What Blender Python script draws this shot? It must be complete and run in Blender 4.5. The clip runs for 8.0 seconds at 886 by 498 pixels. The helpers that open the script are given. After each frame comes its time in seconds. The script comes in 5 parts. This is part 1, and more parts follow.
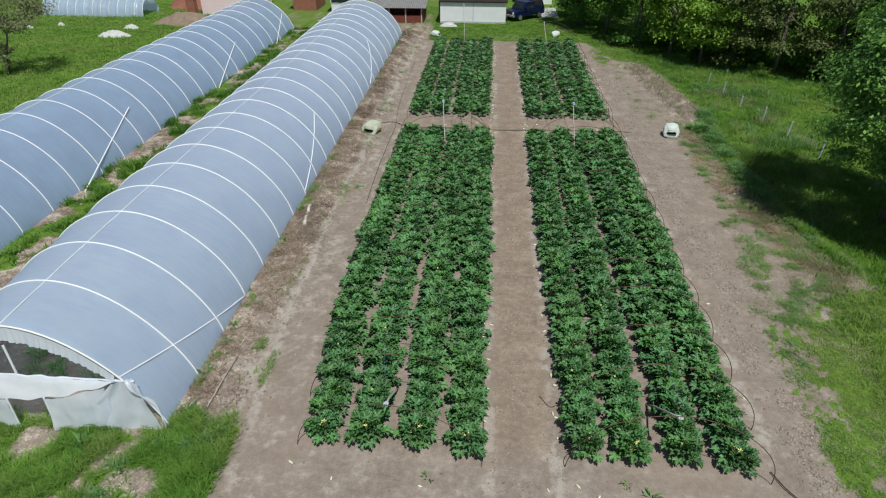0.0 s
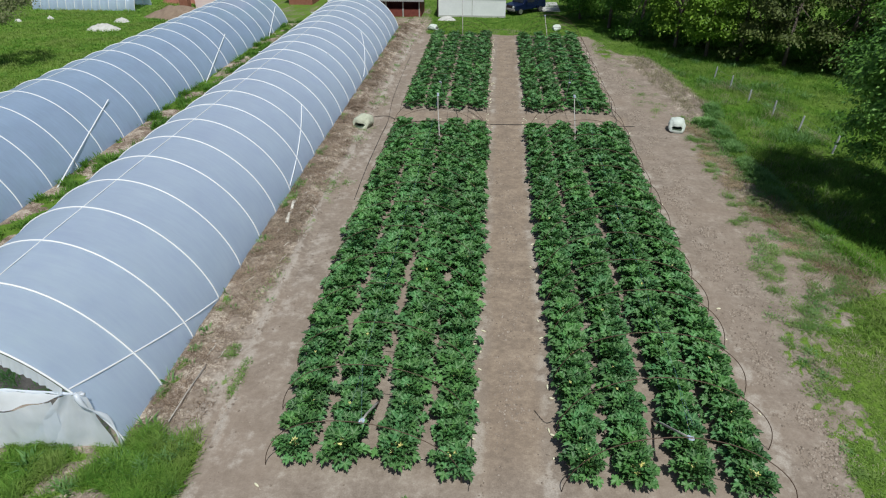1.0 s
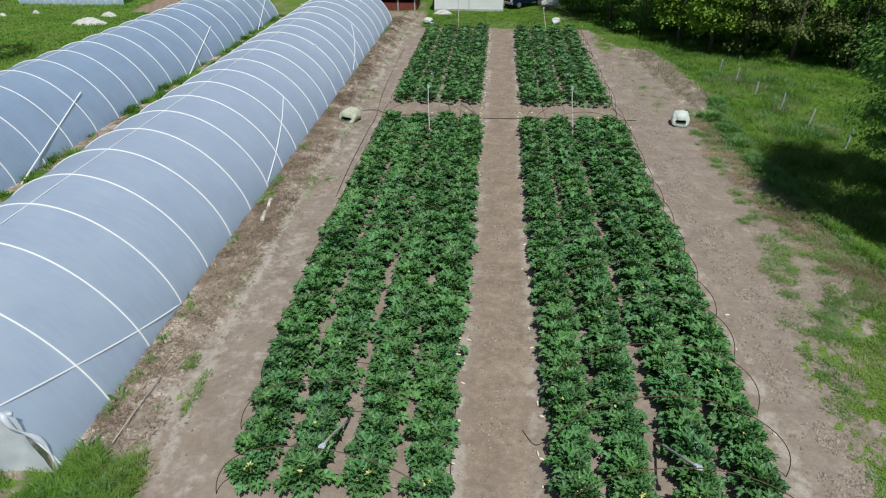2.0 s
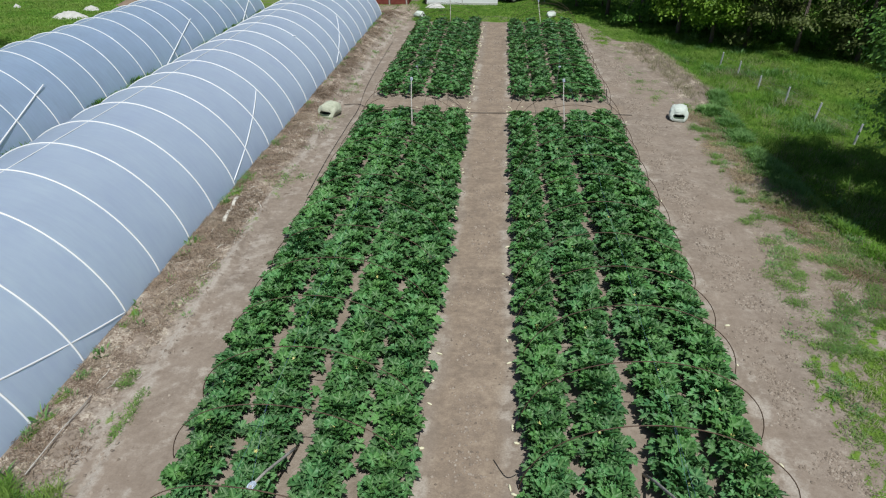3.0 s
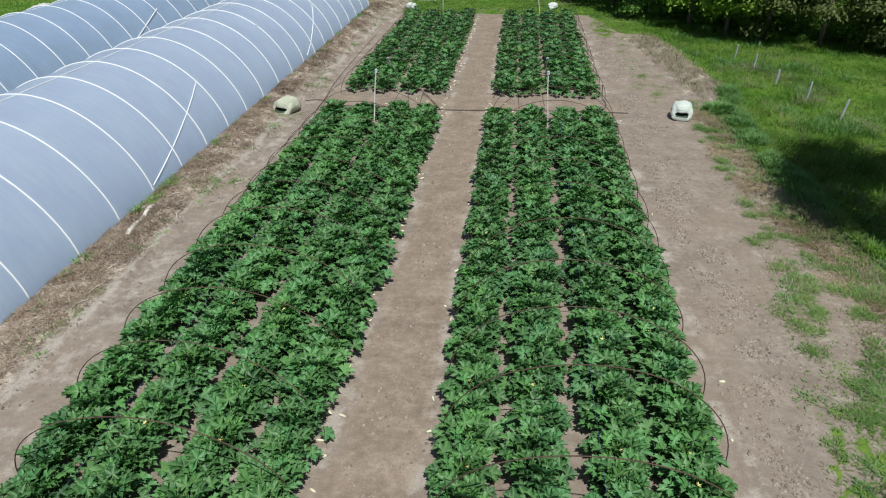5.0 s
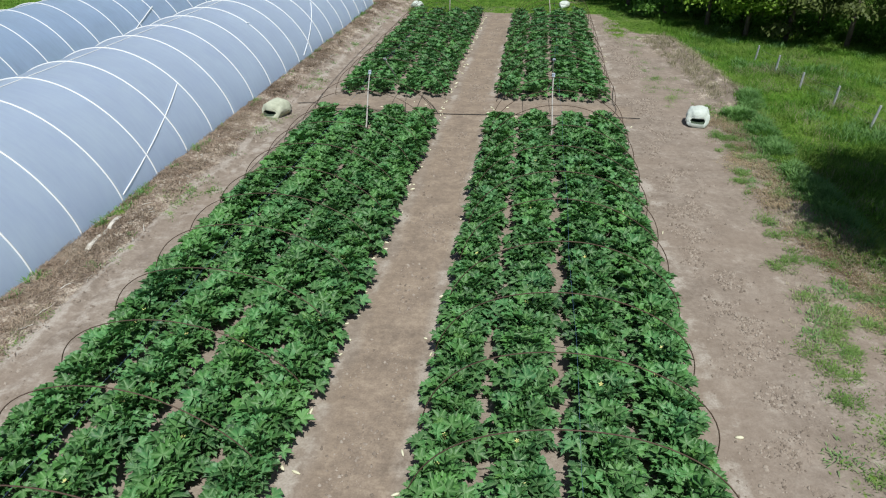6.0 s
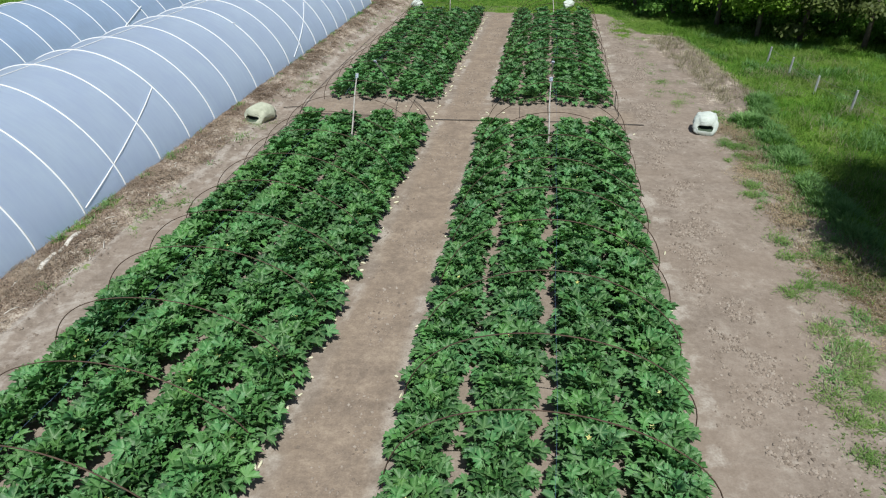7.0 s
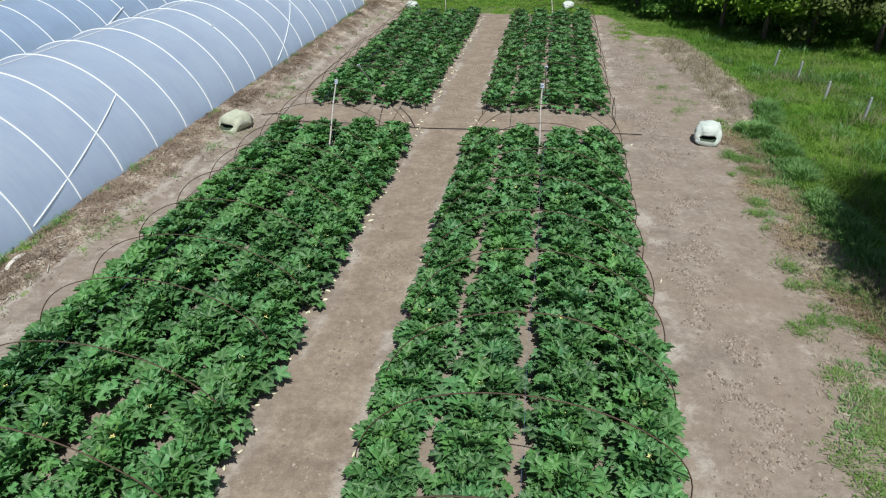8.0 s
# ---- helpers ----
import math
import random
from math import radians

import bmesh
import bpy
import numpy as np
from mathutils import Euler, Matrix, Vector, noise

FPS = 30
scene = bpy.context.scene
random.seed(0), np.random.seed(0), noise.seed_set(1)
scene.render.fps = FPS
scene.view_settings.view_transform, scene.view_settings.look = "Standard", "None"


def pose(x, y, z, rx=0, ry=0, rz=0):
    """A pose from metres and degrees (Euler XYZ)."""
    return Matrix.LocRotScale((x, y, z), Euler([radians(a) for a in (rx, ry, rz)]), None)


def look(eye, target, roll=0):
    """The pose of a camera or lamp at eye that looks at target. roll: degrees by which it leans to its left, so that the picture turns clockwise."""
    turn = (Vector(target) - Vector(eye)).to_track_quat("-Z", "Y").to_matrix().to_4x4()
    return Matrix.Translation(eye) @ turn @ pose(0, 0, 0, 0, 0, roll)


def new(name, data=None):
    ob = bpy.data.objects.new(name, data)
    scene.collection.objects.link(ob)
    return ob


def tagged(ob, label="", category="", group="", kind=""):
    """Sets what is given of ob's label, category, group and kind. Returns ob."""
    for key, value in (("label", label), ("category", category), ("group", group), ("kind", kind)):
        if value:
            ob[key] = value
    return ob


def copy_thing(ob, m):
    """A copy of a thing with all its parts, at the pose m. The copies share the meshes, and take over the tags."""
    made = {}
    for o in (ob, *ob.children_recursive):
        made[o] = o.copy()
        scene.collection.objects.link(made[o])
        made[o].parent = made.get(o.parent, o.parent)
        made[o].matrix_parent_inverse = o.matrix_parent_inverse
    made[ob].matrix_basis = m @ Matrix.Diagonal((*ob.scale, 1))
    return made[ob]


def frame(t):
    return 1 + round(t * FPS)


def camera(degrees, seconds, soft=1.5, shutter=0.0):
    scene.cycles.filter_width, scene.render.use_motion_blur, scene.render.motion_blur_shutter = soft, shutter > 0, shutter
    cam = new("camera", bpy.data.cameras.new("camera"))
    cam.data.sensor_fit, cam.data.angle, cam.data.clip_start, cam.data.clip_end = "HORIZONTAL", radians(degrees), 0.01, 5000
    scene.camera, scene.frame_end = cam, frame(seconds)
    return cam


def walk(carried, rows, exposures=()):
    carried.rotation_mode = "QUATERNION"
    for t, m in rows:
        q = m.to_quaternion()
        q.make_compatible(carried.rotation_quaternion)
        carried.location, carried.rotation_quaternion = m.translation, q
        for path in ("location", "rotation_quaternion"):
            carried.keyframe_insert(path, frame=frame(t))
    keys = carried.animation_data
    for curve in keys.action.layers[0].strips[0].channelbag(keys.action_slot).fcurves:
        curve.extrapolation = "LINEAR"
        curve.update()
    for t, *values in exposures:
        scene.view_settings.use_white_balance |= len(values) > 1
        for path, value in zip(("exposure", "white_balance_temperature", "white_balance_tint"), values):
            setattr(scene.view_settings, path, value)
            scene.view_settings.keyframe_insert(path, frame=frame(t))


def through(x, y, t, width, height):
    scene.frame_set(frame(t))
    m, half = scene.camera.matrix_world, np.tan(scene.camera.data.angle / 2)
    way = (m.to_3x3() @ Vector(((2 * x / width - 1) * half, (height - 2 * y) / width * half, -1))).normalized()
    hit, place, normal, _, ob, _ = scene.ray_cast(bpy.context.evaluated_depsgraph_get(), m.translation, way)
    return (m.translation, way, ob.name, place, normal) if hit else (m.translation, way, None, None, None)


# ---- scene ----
cam = camera(72.0, 8.0, 1.15)
PATH = [
    (0, (0.172, -0.005, 12.733), (-0.102, 3.399, 10.649), -0.1),
    (0.5, (0.29, 0.608, 12.342), (0.01, 4.012, 10.26), -0.1),
    (1, (0.493, 1.364, 11.904), (0.205, 4.766, 9.82), -0.1),
    (2.5, (1.265, 3.619, 10.618), (0.957, 7.019, 8.536), -0.3),
    (3, (1.66, 4.44, 10.21), (1.348, 7.84, 8.128), -0.3),
    (3.5, (2.117, 5.286, 9.83), (1.803, 8.688, 7.748), -0.3),
    (4, (2.68, 6.178, 9.466), (2.316, 9.576, 7.384), -0.5),
    (4.5, (3.166, 7.05, 9.155), (2.774, 10.446, 7.077), -0.6),
    (6, (4.02, 9.703, 8.5), (3.5, 13.083, 6.424), -0.9),
    (6.5, (4.24, 10.505, 8.383), (3.698, 13.879, 6.305), -0.9),
    (7, (4.477, 11.24, 8.249), (3.903, 14.61, 6.171), -1.1),
    (7.5, (4.709, 11.999, 8.129), (4.115, 15.367, 6.053), -1.1),
    (8, (4.955, 12.866, 8.02), (4.349, 16.232, 5.944), -1.2),
]
walk(cam, [(t, look(eye, target, roll)) for t, eye, target, roll in PATH], [(0, -0.25), (3.5, -0.16), (8, 0.0)])

# ---- light ----
SUN_WAY = Vector((0.2, -0.46, 1.0)).normalized()   # towards the sun
sun = new("sun", bpy.data.lights.new("sun", "SUN"))
sun.data.energy, sun.data.angle, sun.data.color = 4.55, radians(0.55), (0.96, 0.985, 0.945)
sun.matrix_world = look(SUN_WAY * 80, (0, 0, 0))
world = bpy.data.worlds.new("sky")
scene.world = world
world.use_nodes = True
sky = world.node_tree.nodes.new("ShaderNodeTexSky")
sky.sky_type, sky.sun_disc = "NISHITA", False
sky.sun_elevation = math.asin(SUN_WAY.z)
sky.sun_rotation = math.atan2(SUN_WAY.x, SUN_WAY.y)
back = world.node_tree.nodes["Background"]
back.inputs["Strength"].default_value = 0.068
world.node_tree.links.new(sky.outputs[0], back.inputs["Color"])


# ---- materials ----
class Nodes:
    """Short hand for building a node material."""

    def __init__(self, name):
        self.mat = bpy.data.materials.new(name)
        self.mat.use_nodes = True
        self.tree = self.mat.node_tree
        self.bsdf = self.tree.nodes["Principled BSDF"]
        self.out = self.tree.nodes["Material Output"]

    def add(self, kind, **values):
        n = self.tree.nodes.new(kind)
        for k, v in values.items():
            setattr(n, k, v)
        return n

    def link(self, a, b):
        self.tree.links.new(a, b)

    def position(self):
        return self.add("ShaderNodeNewGeometry").outputs["Position"]

    def noise(self, scale, detail=4.0, rough=0.6, vector=None):
        n = self.add("ShaderNodeTexNoise")
        n.inputs["Scale"].default_value, n.inputs["Detail"].default_value, n.inputs["Roughness"].default_value = scale, detail, rough
        self.link(vector if vector is not None else self.position(), n.inputs["Vector"])
        return n.outputs["Fac"]

    def ramp(self, fac, *stops):
        n = self.add("ShaderNodeValToRGB")
        r = n.color_ramp
        while len(r.elements) < len(stops):
            r.elements.new(0.5)
        for e, (p, c) in zip(r.elements, stops):
            e.position = p
            e.color = (*c, 1) if not isinstance(c, (int, float)) else (c, c, c, 1)
        self.link(fac, n.inputs["Fac"])
        return n.outputs["Color"]

    def mix(self, fac, a, b, blend="MIX"):
        n = self.add("ShaderNodeMix", data_type="RGBA", blend_type=blend)
        if isinstance(fac, (int, float)):
            n.inputs[0].default_value = fac
        else:
            self.link(fac, n.inputs[0])
        for s, v in ((n.inputs[6], a), (n.inputs[7], b)):
            if isinstance(v, tuple):
                s.default_value = (*v, 1)
            else:
                self.link(v, s)
        return n.outputs[2]

    def math(self, op, a, b=0.5):
        n = self.add("ShaderNodeMath", operation=op)
        for s, v in zip(n.inputs, (a, b)):
            if isinstance(v, (int, float)):
                s.default_value = v
            else:
                self.link(v, s)
        return n.outputs[0]

    def attr(self, name):
        return self.add("ShaderNodeAttribute", attribute_name=name).outputs["Fac"]

    def bump(self, height, strength=0.4, distance=0.02):
        n = self.add("ShaderNodeBump")
        n.inputs["Strength"].default_value, n.inputs["Distance"].default_value = strength, distance
        self.link(height, n.inputs["Height"])
        self.link(n.outputs["Normal"], self.bsdf.inputs["Normal"])
        return n.outputs["Normal"]

    def done(self, colour, rough=0.8, metal=0.0, spec=0.3):
        if isinstance(colour, tuple):
            self.bsdf.inputs["Base Color"].default_value = (*colour, 1)
        else:
            self.link(colour, self.bsdf.inputs["Base Color"])
        if isinstance(rough, (int, float)):
            self.bsdf.inputs["Roughness"].default_value = rough
        else:
            self.link(rough, self.bsdf.inputs["Roughness"])
        self.bsdf.inputs["Metallic"].default_value = metal
        self.bsdf.inputs["Specular IOR Level"].default_value = spec
        return self.mat


def worn(name, a, b, scale=3.0, rough=0.7, metal=0.0, bump=0.3, spec=0.3, depth=0.01):
    """A surface of two colours, mottled at two scales, with fine relief."""
    n = Nodes(name)
    n1, n2 = n.noise(scale), n.noise(scale * 9, 5, 0.7)
    both = n.mix(0.5, n1, n2)
    colour = n.ramp(both, (0.32, a), (0.68, b))
    n.bump(n2, bump, depth)
    return n.done(colour, rough, metal, spec)


def leafy(name, dark, light, random_from="island", vein=None, shine=0.45, through=0.25, parched=0.0):
    """Leaves: colour by chance from leaf to leaf, some light let through."""
    n = Nodes(name)
    if random_from == "island":
        rnd = n.add("ShaderNodeNewGeometry").outputs["Random Per Island"]
    else:
        rnd = n.add("ShaderNodeObjectInfo").outputs["Random"]
    patch = n.noise(0.35, 2, 0.5)
    fac = n.math("ADD", n.math("MULTIPLY", rnd, 0.72 if vein else 0.55), n.math("MULTIPLY", n.ramp(patch, (0.34, 0.0), (0.66, 1.0)), 0.28 if vein else 0.45))
    colour = n.ramp(fac, (0.1, dark), (0.55, tuple((d + l) / 2 for d, l in zip(dark, light))), (0.9, light))
    if parched:
        colour = n.mix(n.ramp(n.noise(0.3, 3, 0.6), (0.44, 0.0), (0.6, parched)), colour, (0.3, 0.36, 0.11))
    if vein:
        mott = n.noise(38.0, 3, 0.6)
        n.bump(n.mix(0.4, n.noise(17.0, 3, 0.6), mott), 0.35, 0.03)
        v = n.math("MULTIPLY", n.math("POWER", n.attr("vein"), 2.2), n.ramp(mott, (0.35, 0.35), (0.7, 1.0)))
        blue = n.ramp(n.math("ADD", n.math("MULTIPLY", n.noise(1.1, 2, 0.5), 0.75), n.math("MULTIPLY", rnd, 0.25)), (0.54, 0.0), (0.64, 0.6))
        colour = n.mix(blue, colour, n.mix(0.35, colour, (0.05, 0.24, 0.17)))
        colour = n.mix(n.ramp(n.mix(0.35, mott, n.noise(13.0, 3, 0.6)), (0.52, 0.0), (0.66, 0.24)), colour, (0.14, 0.3, 0.165))
        colour = n.mix(n.math("MULTIPLY", v, 0.8), colour, vein)
    mat = n.done(colour, shine, 0.0, 0.26 if vein else 0.25)
    t = n.add("ShaderNodeBsdfTranslucent")
    n.link(n.mix(0.5, colour, (0.12, 0.3, 0.02)), t.inputs["Color"])
    m = n.add("ShaderNodeMixShader")
    m.inputs[0].default_value = through
    n.link(n.bsdf.outputs[0], m.inputs[1]), n.link(t.outputs[0], m.inputs[2])
    n.link(m.outputs[0], n.out.inputs["Surface"])
    return mat


def ground_material():
    n = Nodes("field_ground")
    big, mid, fine, grit = n.noise(0.22, 3, 0.55), n.noise(1.3, 4, 0.6), n.noise(5.5, 5, 0.65), n.noise(24.0, 3, 0.55)
    crumb = n.mix(0.2, n.mix(0.5, mid, fine), grit)
    soil = n.ramp(crumb, (0.36, (0.185, 0.147, 0.117)), (0.5, (0.268, 0.219, 0.18)), (0.63, (0.36, 0.306, 0.257)))
    soil = n.mix(n.ramp(big, (0.42, 0.0), (0.62, 0.45)), soil, (0.285, 0.222, 0.175))
    blotch = n.math("ADD", n.attr("pale"), n.math("MULTIPLY", n.math("SUBTRACT", n.mix(0.45, mid, fine), 0.5), 3.4))
    soil = n.mix(n.ramp(blotch, (0.42, 0.0), (1.1, 0.7)), soil, n.ramp(grit, (0.35, (0.37, 0.322, 0.278)), (0.65, (0.49, 0.436, 0.382))))
    firm = n.ramp(crumb, (0.38, (0.178, 0.13, 0.092)), (0.5, (0.265, 0.2, 0.146)), (0.62, (0.36, 0.285, 0.216)))
    soil = n.mix(n.math("MULTIPLY", n.attr("trodden"), n.ramp(n.mix(0.5, mid, fine), (0.38, 0.35), (0.6, 0.9))), soil, firm)
    dry = n.ramp(n.mix(0.35, n.mix(0.45, mid, fine), grit), (0.41, (0.11, 0.075, 0.054)), (0.49, (0.27, 0.208, 0.162)), (0.58, (0.52, 0.45, 0.37)))
    ragged = n.math("MULTIPLY", n.math("SUBTRACT", n.mix(0.6, mid, fine), 0.5), 1.9)
    colour = n.mix(n.ramp(n.math("ADD", n.attr("dry"), ragged), (0.35, 0.0), (0.6, 1.0)), soil, dry)
    turf = n.ramp(n.mix(0.5, mid, fine), (0.3, (0.05, 0.1, 0.014)), (0.55, (0.12, 0.205, 0.03)), (0.75, (0.22, 0.29, 0.075)))
    colour = n.mix(n.ramp(n.math("ADD", n.attr("grass"), ragged), (0.4, 0.0), (0.62, 1.0)), colour, turf)
    lump = n.noise(11.0, 4, 0.65)
    relief = n.math("ADD", n.math("MULTIPLY", n.mix(0.5, fine, lump), 0.75), n.math("MULTIPLY", grit, 0.25))
    n.bump(relief, 0.4, 0.07)
    return n.done(colour, 0.92, 0.0, 0.12)


def film_material(name, tint, clear, milky=0.55):
    """Greenhouse film: milky, lets light through, glossy, with creases, drips and dust."""
    n = Nodes(name)
    dust = n.noise(0.8, 4, 0.6)
    stretch = n.add("ShaderNodeVectorMath", operation="MULTIPLY")
    stretch.inputs[1].default_value = (1.0, 5.0, 0.7)
    n.link(n.position(), stretch.inputs[0])
    streak = n.noise(1.6, 4, 0.6, stretch.outputs[0])
    grime = n.mix(0.5, dust, streak)
    colour = n.mix(n.ramp(grime, (0.35, 0.0), (0.68, 1.0)), tuple(c * 0.93 for c in tint), tuple(min(1, c * 1.12) for c in tint))
    n.bump(n.mix(0.5, n.noise(2.5, 3, 0.5), streak), 0.22, 0.03)
    n.done(colour, 0.27, 0.0, 0.7)
    t = n.add("ShaderNodeBsdfTranslucent")
    t.inputs["Color"].default_value = (0.72, 0.85, 1.0, 1)
    m1 = n.add("ShaderNodeMixShader")
    m1.inputs[0].default_value = milky
    n.link(n.bsdf.outputs[0], m1.inputs[1]), n.link(t.outputs[0], m1.inputs[2])
    c = n.add("ShaderNodeBsdfTransparent")
    c.inputs["Color"].default_value = (0.9, 0.94, 1.0, 1)
    m2 = n.add("ShaderNodeMixShader")
    n.link(n.ramp(grime, (0.35, clear * 1.25), (0.68, clear * 0.75)), m2.inputs[0])
    n.link(m1.outputs[0], m2.inputs[1]), n.link(c.outputs[0], m2.inputs[2])
    n.link(m2.outputs[0], n.out.inputs["Surface"])
    return n.mat


GROUND = ground_material()
FILM = film_material("tunnel_film", (0.64, 0.75, 1.0), 0.05)
FILM_OLD = film_material("older_tunnel_film", (0.49, 0.615, 0.93), 0.15)
FILM_END = film_material("end_film", (0.93, 0.94, 0.97), 0.12, 0.35)
PIPE = worn("white_pipe", (0.78, 0.79, 0.8), (0.86, 0.87, 0.88), 4, 0.4, 0.0, 0.1)
RUST = worn("rusty_steel", (0.055, 0.036, 0.027), (0.19, 0.125, 0.09), 14, 0.75, 0.3, 0.4)
HOSE = worn("black_hose", (0.018, 0.017, 0.017), (0.05, 0.045, 0.04), 8, 0.55)
STRING = worn("blue_string", (0.045, 0.09, 0.2), (0.16, 0.24, 0.38), 20, 0.7)
WRAP = worn("pale_twine", (0.3, 0.38, 0.5), (0.6, 0.66, 0.74), 30, 0.7)
STAKE = worn("weathered_stake", (0.3, 0.27, 0.24), (0.55, 0.52, 0.48), 9, 0.8, bump=0.5)
POST = worn("grey_fence_post", (0.34, 0.34, 0.36), (0.62, 0.63, 0.66), 7, 0.85, bump=0.5)
WIRE = worn("fence_wire", (0.2, 0.2, 0.2), (0.4, 0.4, 0.4), 9, 0.5, 0.8)
SACK = worn("woven_sack", (0.46, 0.52, 0.46), (0.7, 0.74, 0.69), 5, 0.75, bump=0.5, depth=0.02)
SACK_OLD = worn("old_woven_sack", (0.34, 0.36, 0.26), (0.6, 0.61, 0.48), 5, 0.8, bump=0.5, depth=0.02)
# the sacks' hollow: its shade is put into a near-black colour
SACK_DARK = worn("sack_inside_shade", (0.03, 0.05, 0.03), (0.09, 0.12, 0.08), 6, 0.9)


def clod_material():
    n = Nodes("soil_clod")
    rnd = n.add("ShaderNodeNewGeometry").outputs["Random Per Island"]
    grain = n.noise(40.0, 3, 0.6)
    n.bump(grain, 0.5, 0.01)
    return n.done(n.ramp(n.mix(0.25, rnd, grain), (0.1, (0.16, 0.127, 0.101)), (0.5, (0.27, 0.22, 0.18)), (0.9, (0.38, 0.322, 0.272))), 0.95, 0.0, 0.1)


CLOD = clod_material()
CHIP = worn("pale_zucchini", (0.6, 0.56, 0.36), (0.82, 0.79, 0.62), 9, 0.6)
LEAF = leafy("zucchini_leaf", (0.013, 0.06, 0.019), (0.117, 0.295, 0.078), "object", (0.28, 0.43, 0.21), 0.4, 0.15)
LEAF_YOUNG = leafy("young_zucchini_leaf", (0.035, 0.12, 0.026), (0.14, 0.31, 0.066), "object", (0.24, 0.41, 0.17), 0.4, 0.22)
LEAF_FAR = leafy("zucchini_leaf_far", (0.01, 0.052, 0.015), (0.105, 0.285, 0.066), "island", (0.25, 0.41, 0.18), 0.42, 0.15)
STEM = worn("zucchini_stem", (0.1, 0.2, 0.05), (0.2, 0.33, 0.1), 12, 0.5)
FLOWER = worn("zucchini_flower", (0.6, 0.55, 0.12), (0.8, 0.76, 0.4), 12, 0.6)
DEAD_BROWN = leafy("withered_weeds", (0.14, 0.092, 0.066), (0.4, 0.3, 0.22), "island", None, 0.85, 0.05)
STRAW = leafy("grey_straw", (0.2, 0.18, 0.11), (0.46, 0.41, 0.28), "island", None, 0.8, 0.15)
TAN = leafy("tan_straw", (0.16, 0.105, 0.06), (0.54, 0.42, 0.27), "island", None, 0.8, 0.12)
GRASS = leafy("grass_blade", (0.08, 0.22, 0.027), (0.26, 0.46, 0.07), "island", None, 0.7, 0.5, 0.6)
MEADOW = leafy("meadow_blade", (0.1, 0.26, 0.035), (0.32, 0.51, 0.1), "island", None, 0.7, 0.5, 0.8)
TURF = leafy("low_turf", (0.08, 0.185, 0.03), (0.3, 0.45, 0.11), "island", None, 0.75, 0.45, 0.6)
RANK = leafy("rank_grass_blade", (0.045, 0.13, 0.018), (0.17, 0.33, 0.05), "island", None, 0.7, 0.4)
DULL = leafy("dull_weeds", (0.13, 0.26, 0.06), (0.35, 0.48, 0.165), "island", None, 0.75, 0.45)
PALE_WOOD = worn("bleached_wood", (0.55, 0.51, 0.45), (0.74, 0.7, 0.63), 9, 0.8, bump=0.4)
GRASS_DRY = leafy("dead_grass", (0.16, 0.11, 0.08), (0.46, 0.37, 0.28), "island", None, 0.8, 0.1)
WEED = leafy("weed_leaf", (0.11, 0.25, 0.075), (0.31, 0.5, 0.19), "island", None, 0.6, 0.45)
TREE_LEAF = leafy("tree_leaf", (0.05, 0.14, 0.02), (0.22, 0.42, 0.075), "island", None, 0.5, 0.4)
TREE_FULL = leafy("full_tree_leaf", (0.045, 0.135, 0.022), (0.28, 0.52, 0.11), "island", None, 0.5, 0.25)
TREE_LIME = leafy("young_tree_leaf", (0.11, 0.22, 0.018), (0.3, 0.48, 0.06), "island", None, 0.5, 0.35)
TREE_OLIVE = leafy("olive_tree_leaf", (0.05, 0.07, 0.02), (0.17, 0.21, 0.06), "island", None, 0.6, 0.2)
TREE_GREY = leafy("grey_tree_leaf", (0.09, 0.1, 0.05), (0.24, 0.26, 0.12), "island", None, 0.6, 0.2)
BARK = worn("bark", (0.07, 0.055, 0.045), (0.2, 0.165, 0.14), 6, 0.9, bump=0.8, depth=0.03)
PLASTER = worn("white_plaster", (0.74, 0.74, 0.76), (0.86, 0.86, 0.87), 1.3, 0.85)
PINK = worn("pink_plaster", (0.82, 0.62, 0.64), (0.9, 0.72, 0.73), 1.1, 0.85)
BRICK = worn("red_brick", (0.24, 0.09, 0.06), (0.36, 0.16, 0.11), 4, 0.85, bump=0.5)
ROOF = worn("grey_sheet_roof", (0.16, 0.155, 0.15), (0.3, 0.29, 0.28), 2.5, 0.7)
DARK = worn("dark_interior", (0.015, 0.012, 0.012), (0.05, 0.035, 0.03), 2, 0.9)
RED_PAINT = worn("faded_red_boards", (0.13, 0.03, 0.025), (0.24, 0.07, 0.05), 3, 0.8)
CONCRETE = worn("concrete", (0.42, 0.41, 0.39), (0.58, 0.57, 0.55), 1.5, 0.9)
RUBBLE = worn("rubble", (0.4, 0.39, 0.36), (0.66, 0.65, 0.62), 3, 0.9, bump=0.6)
EARTH = worn("brown_earth_heap", (0.17, 0.12, 0.085), (0.32, 0.24, 0.18), 2, 0.95, bump=0.7)
CAR_PAINT = worn("dark_blue_paint", (0.005, 0.012, 0.045), (0.009, 0.018, 0.06), 0.8, 0.25, 0.2, 0.0, 0.6)
GLASS = Nodes("car_glass").done((0.02, 0.025, 0.03), 0.08, 0.0, 0.6)
TYRE = worn("tyre_rubber", (0.012, 0.012, 0.012), (0.03, 0.03, 0.03), 6, 0.85)
STEEL = worn("wheel_steel", (0.45, 0.45, 0.46), (0.6, 0.6, 0.62), 5, 0.35, 0.8)
LAMP_LENS = worn("lamp_lens", (0.6, 0.62, 0.64), (0.75, 0.77, 0.8), 5, 0.2)


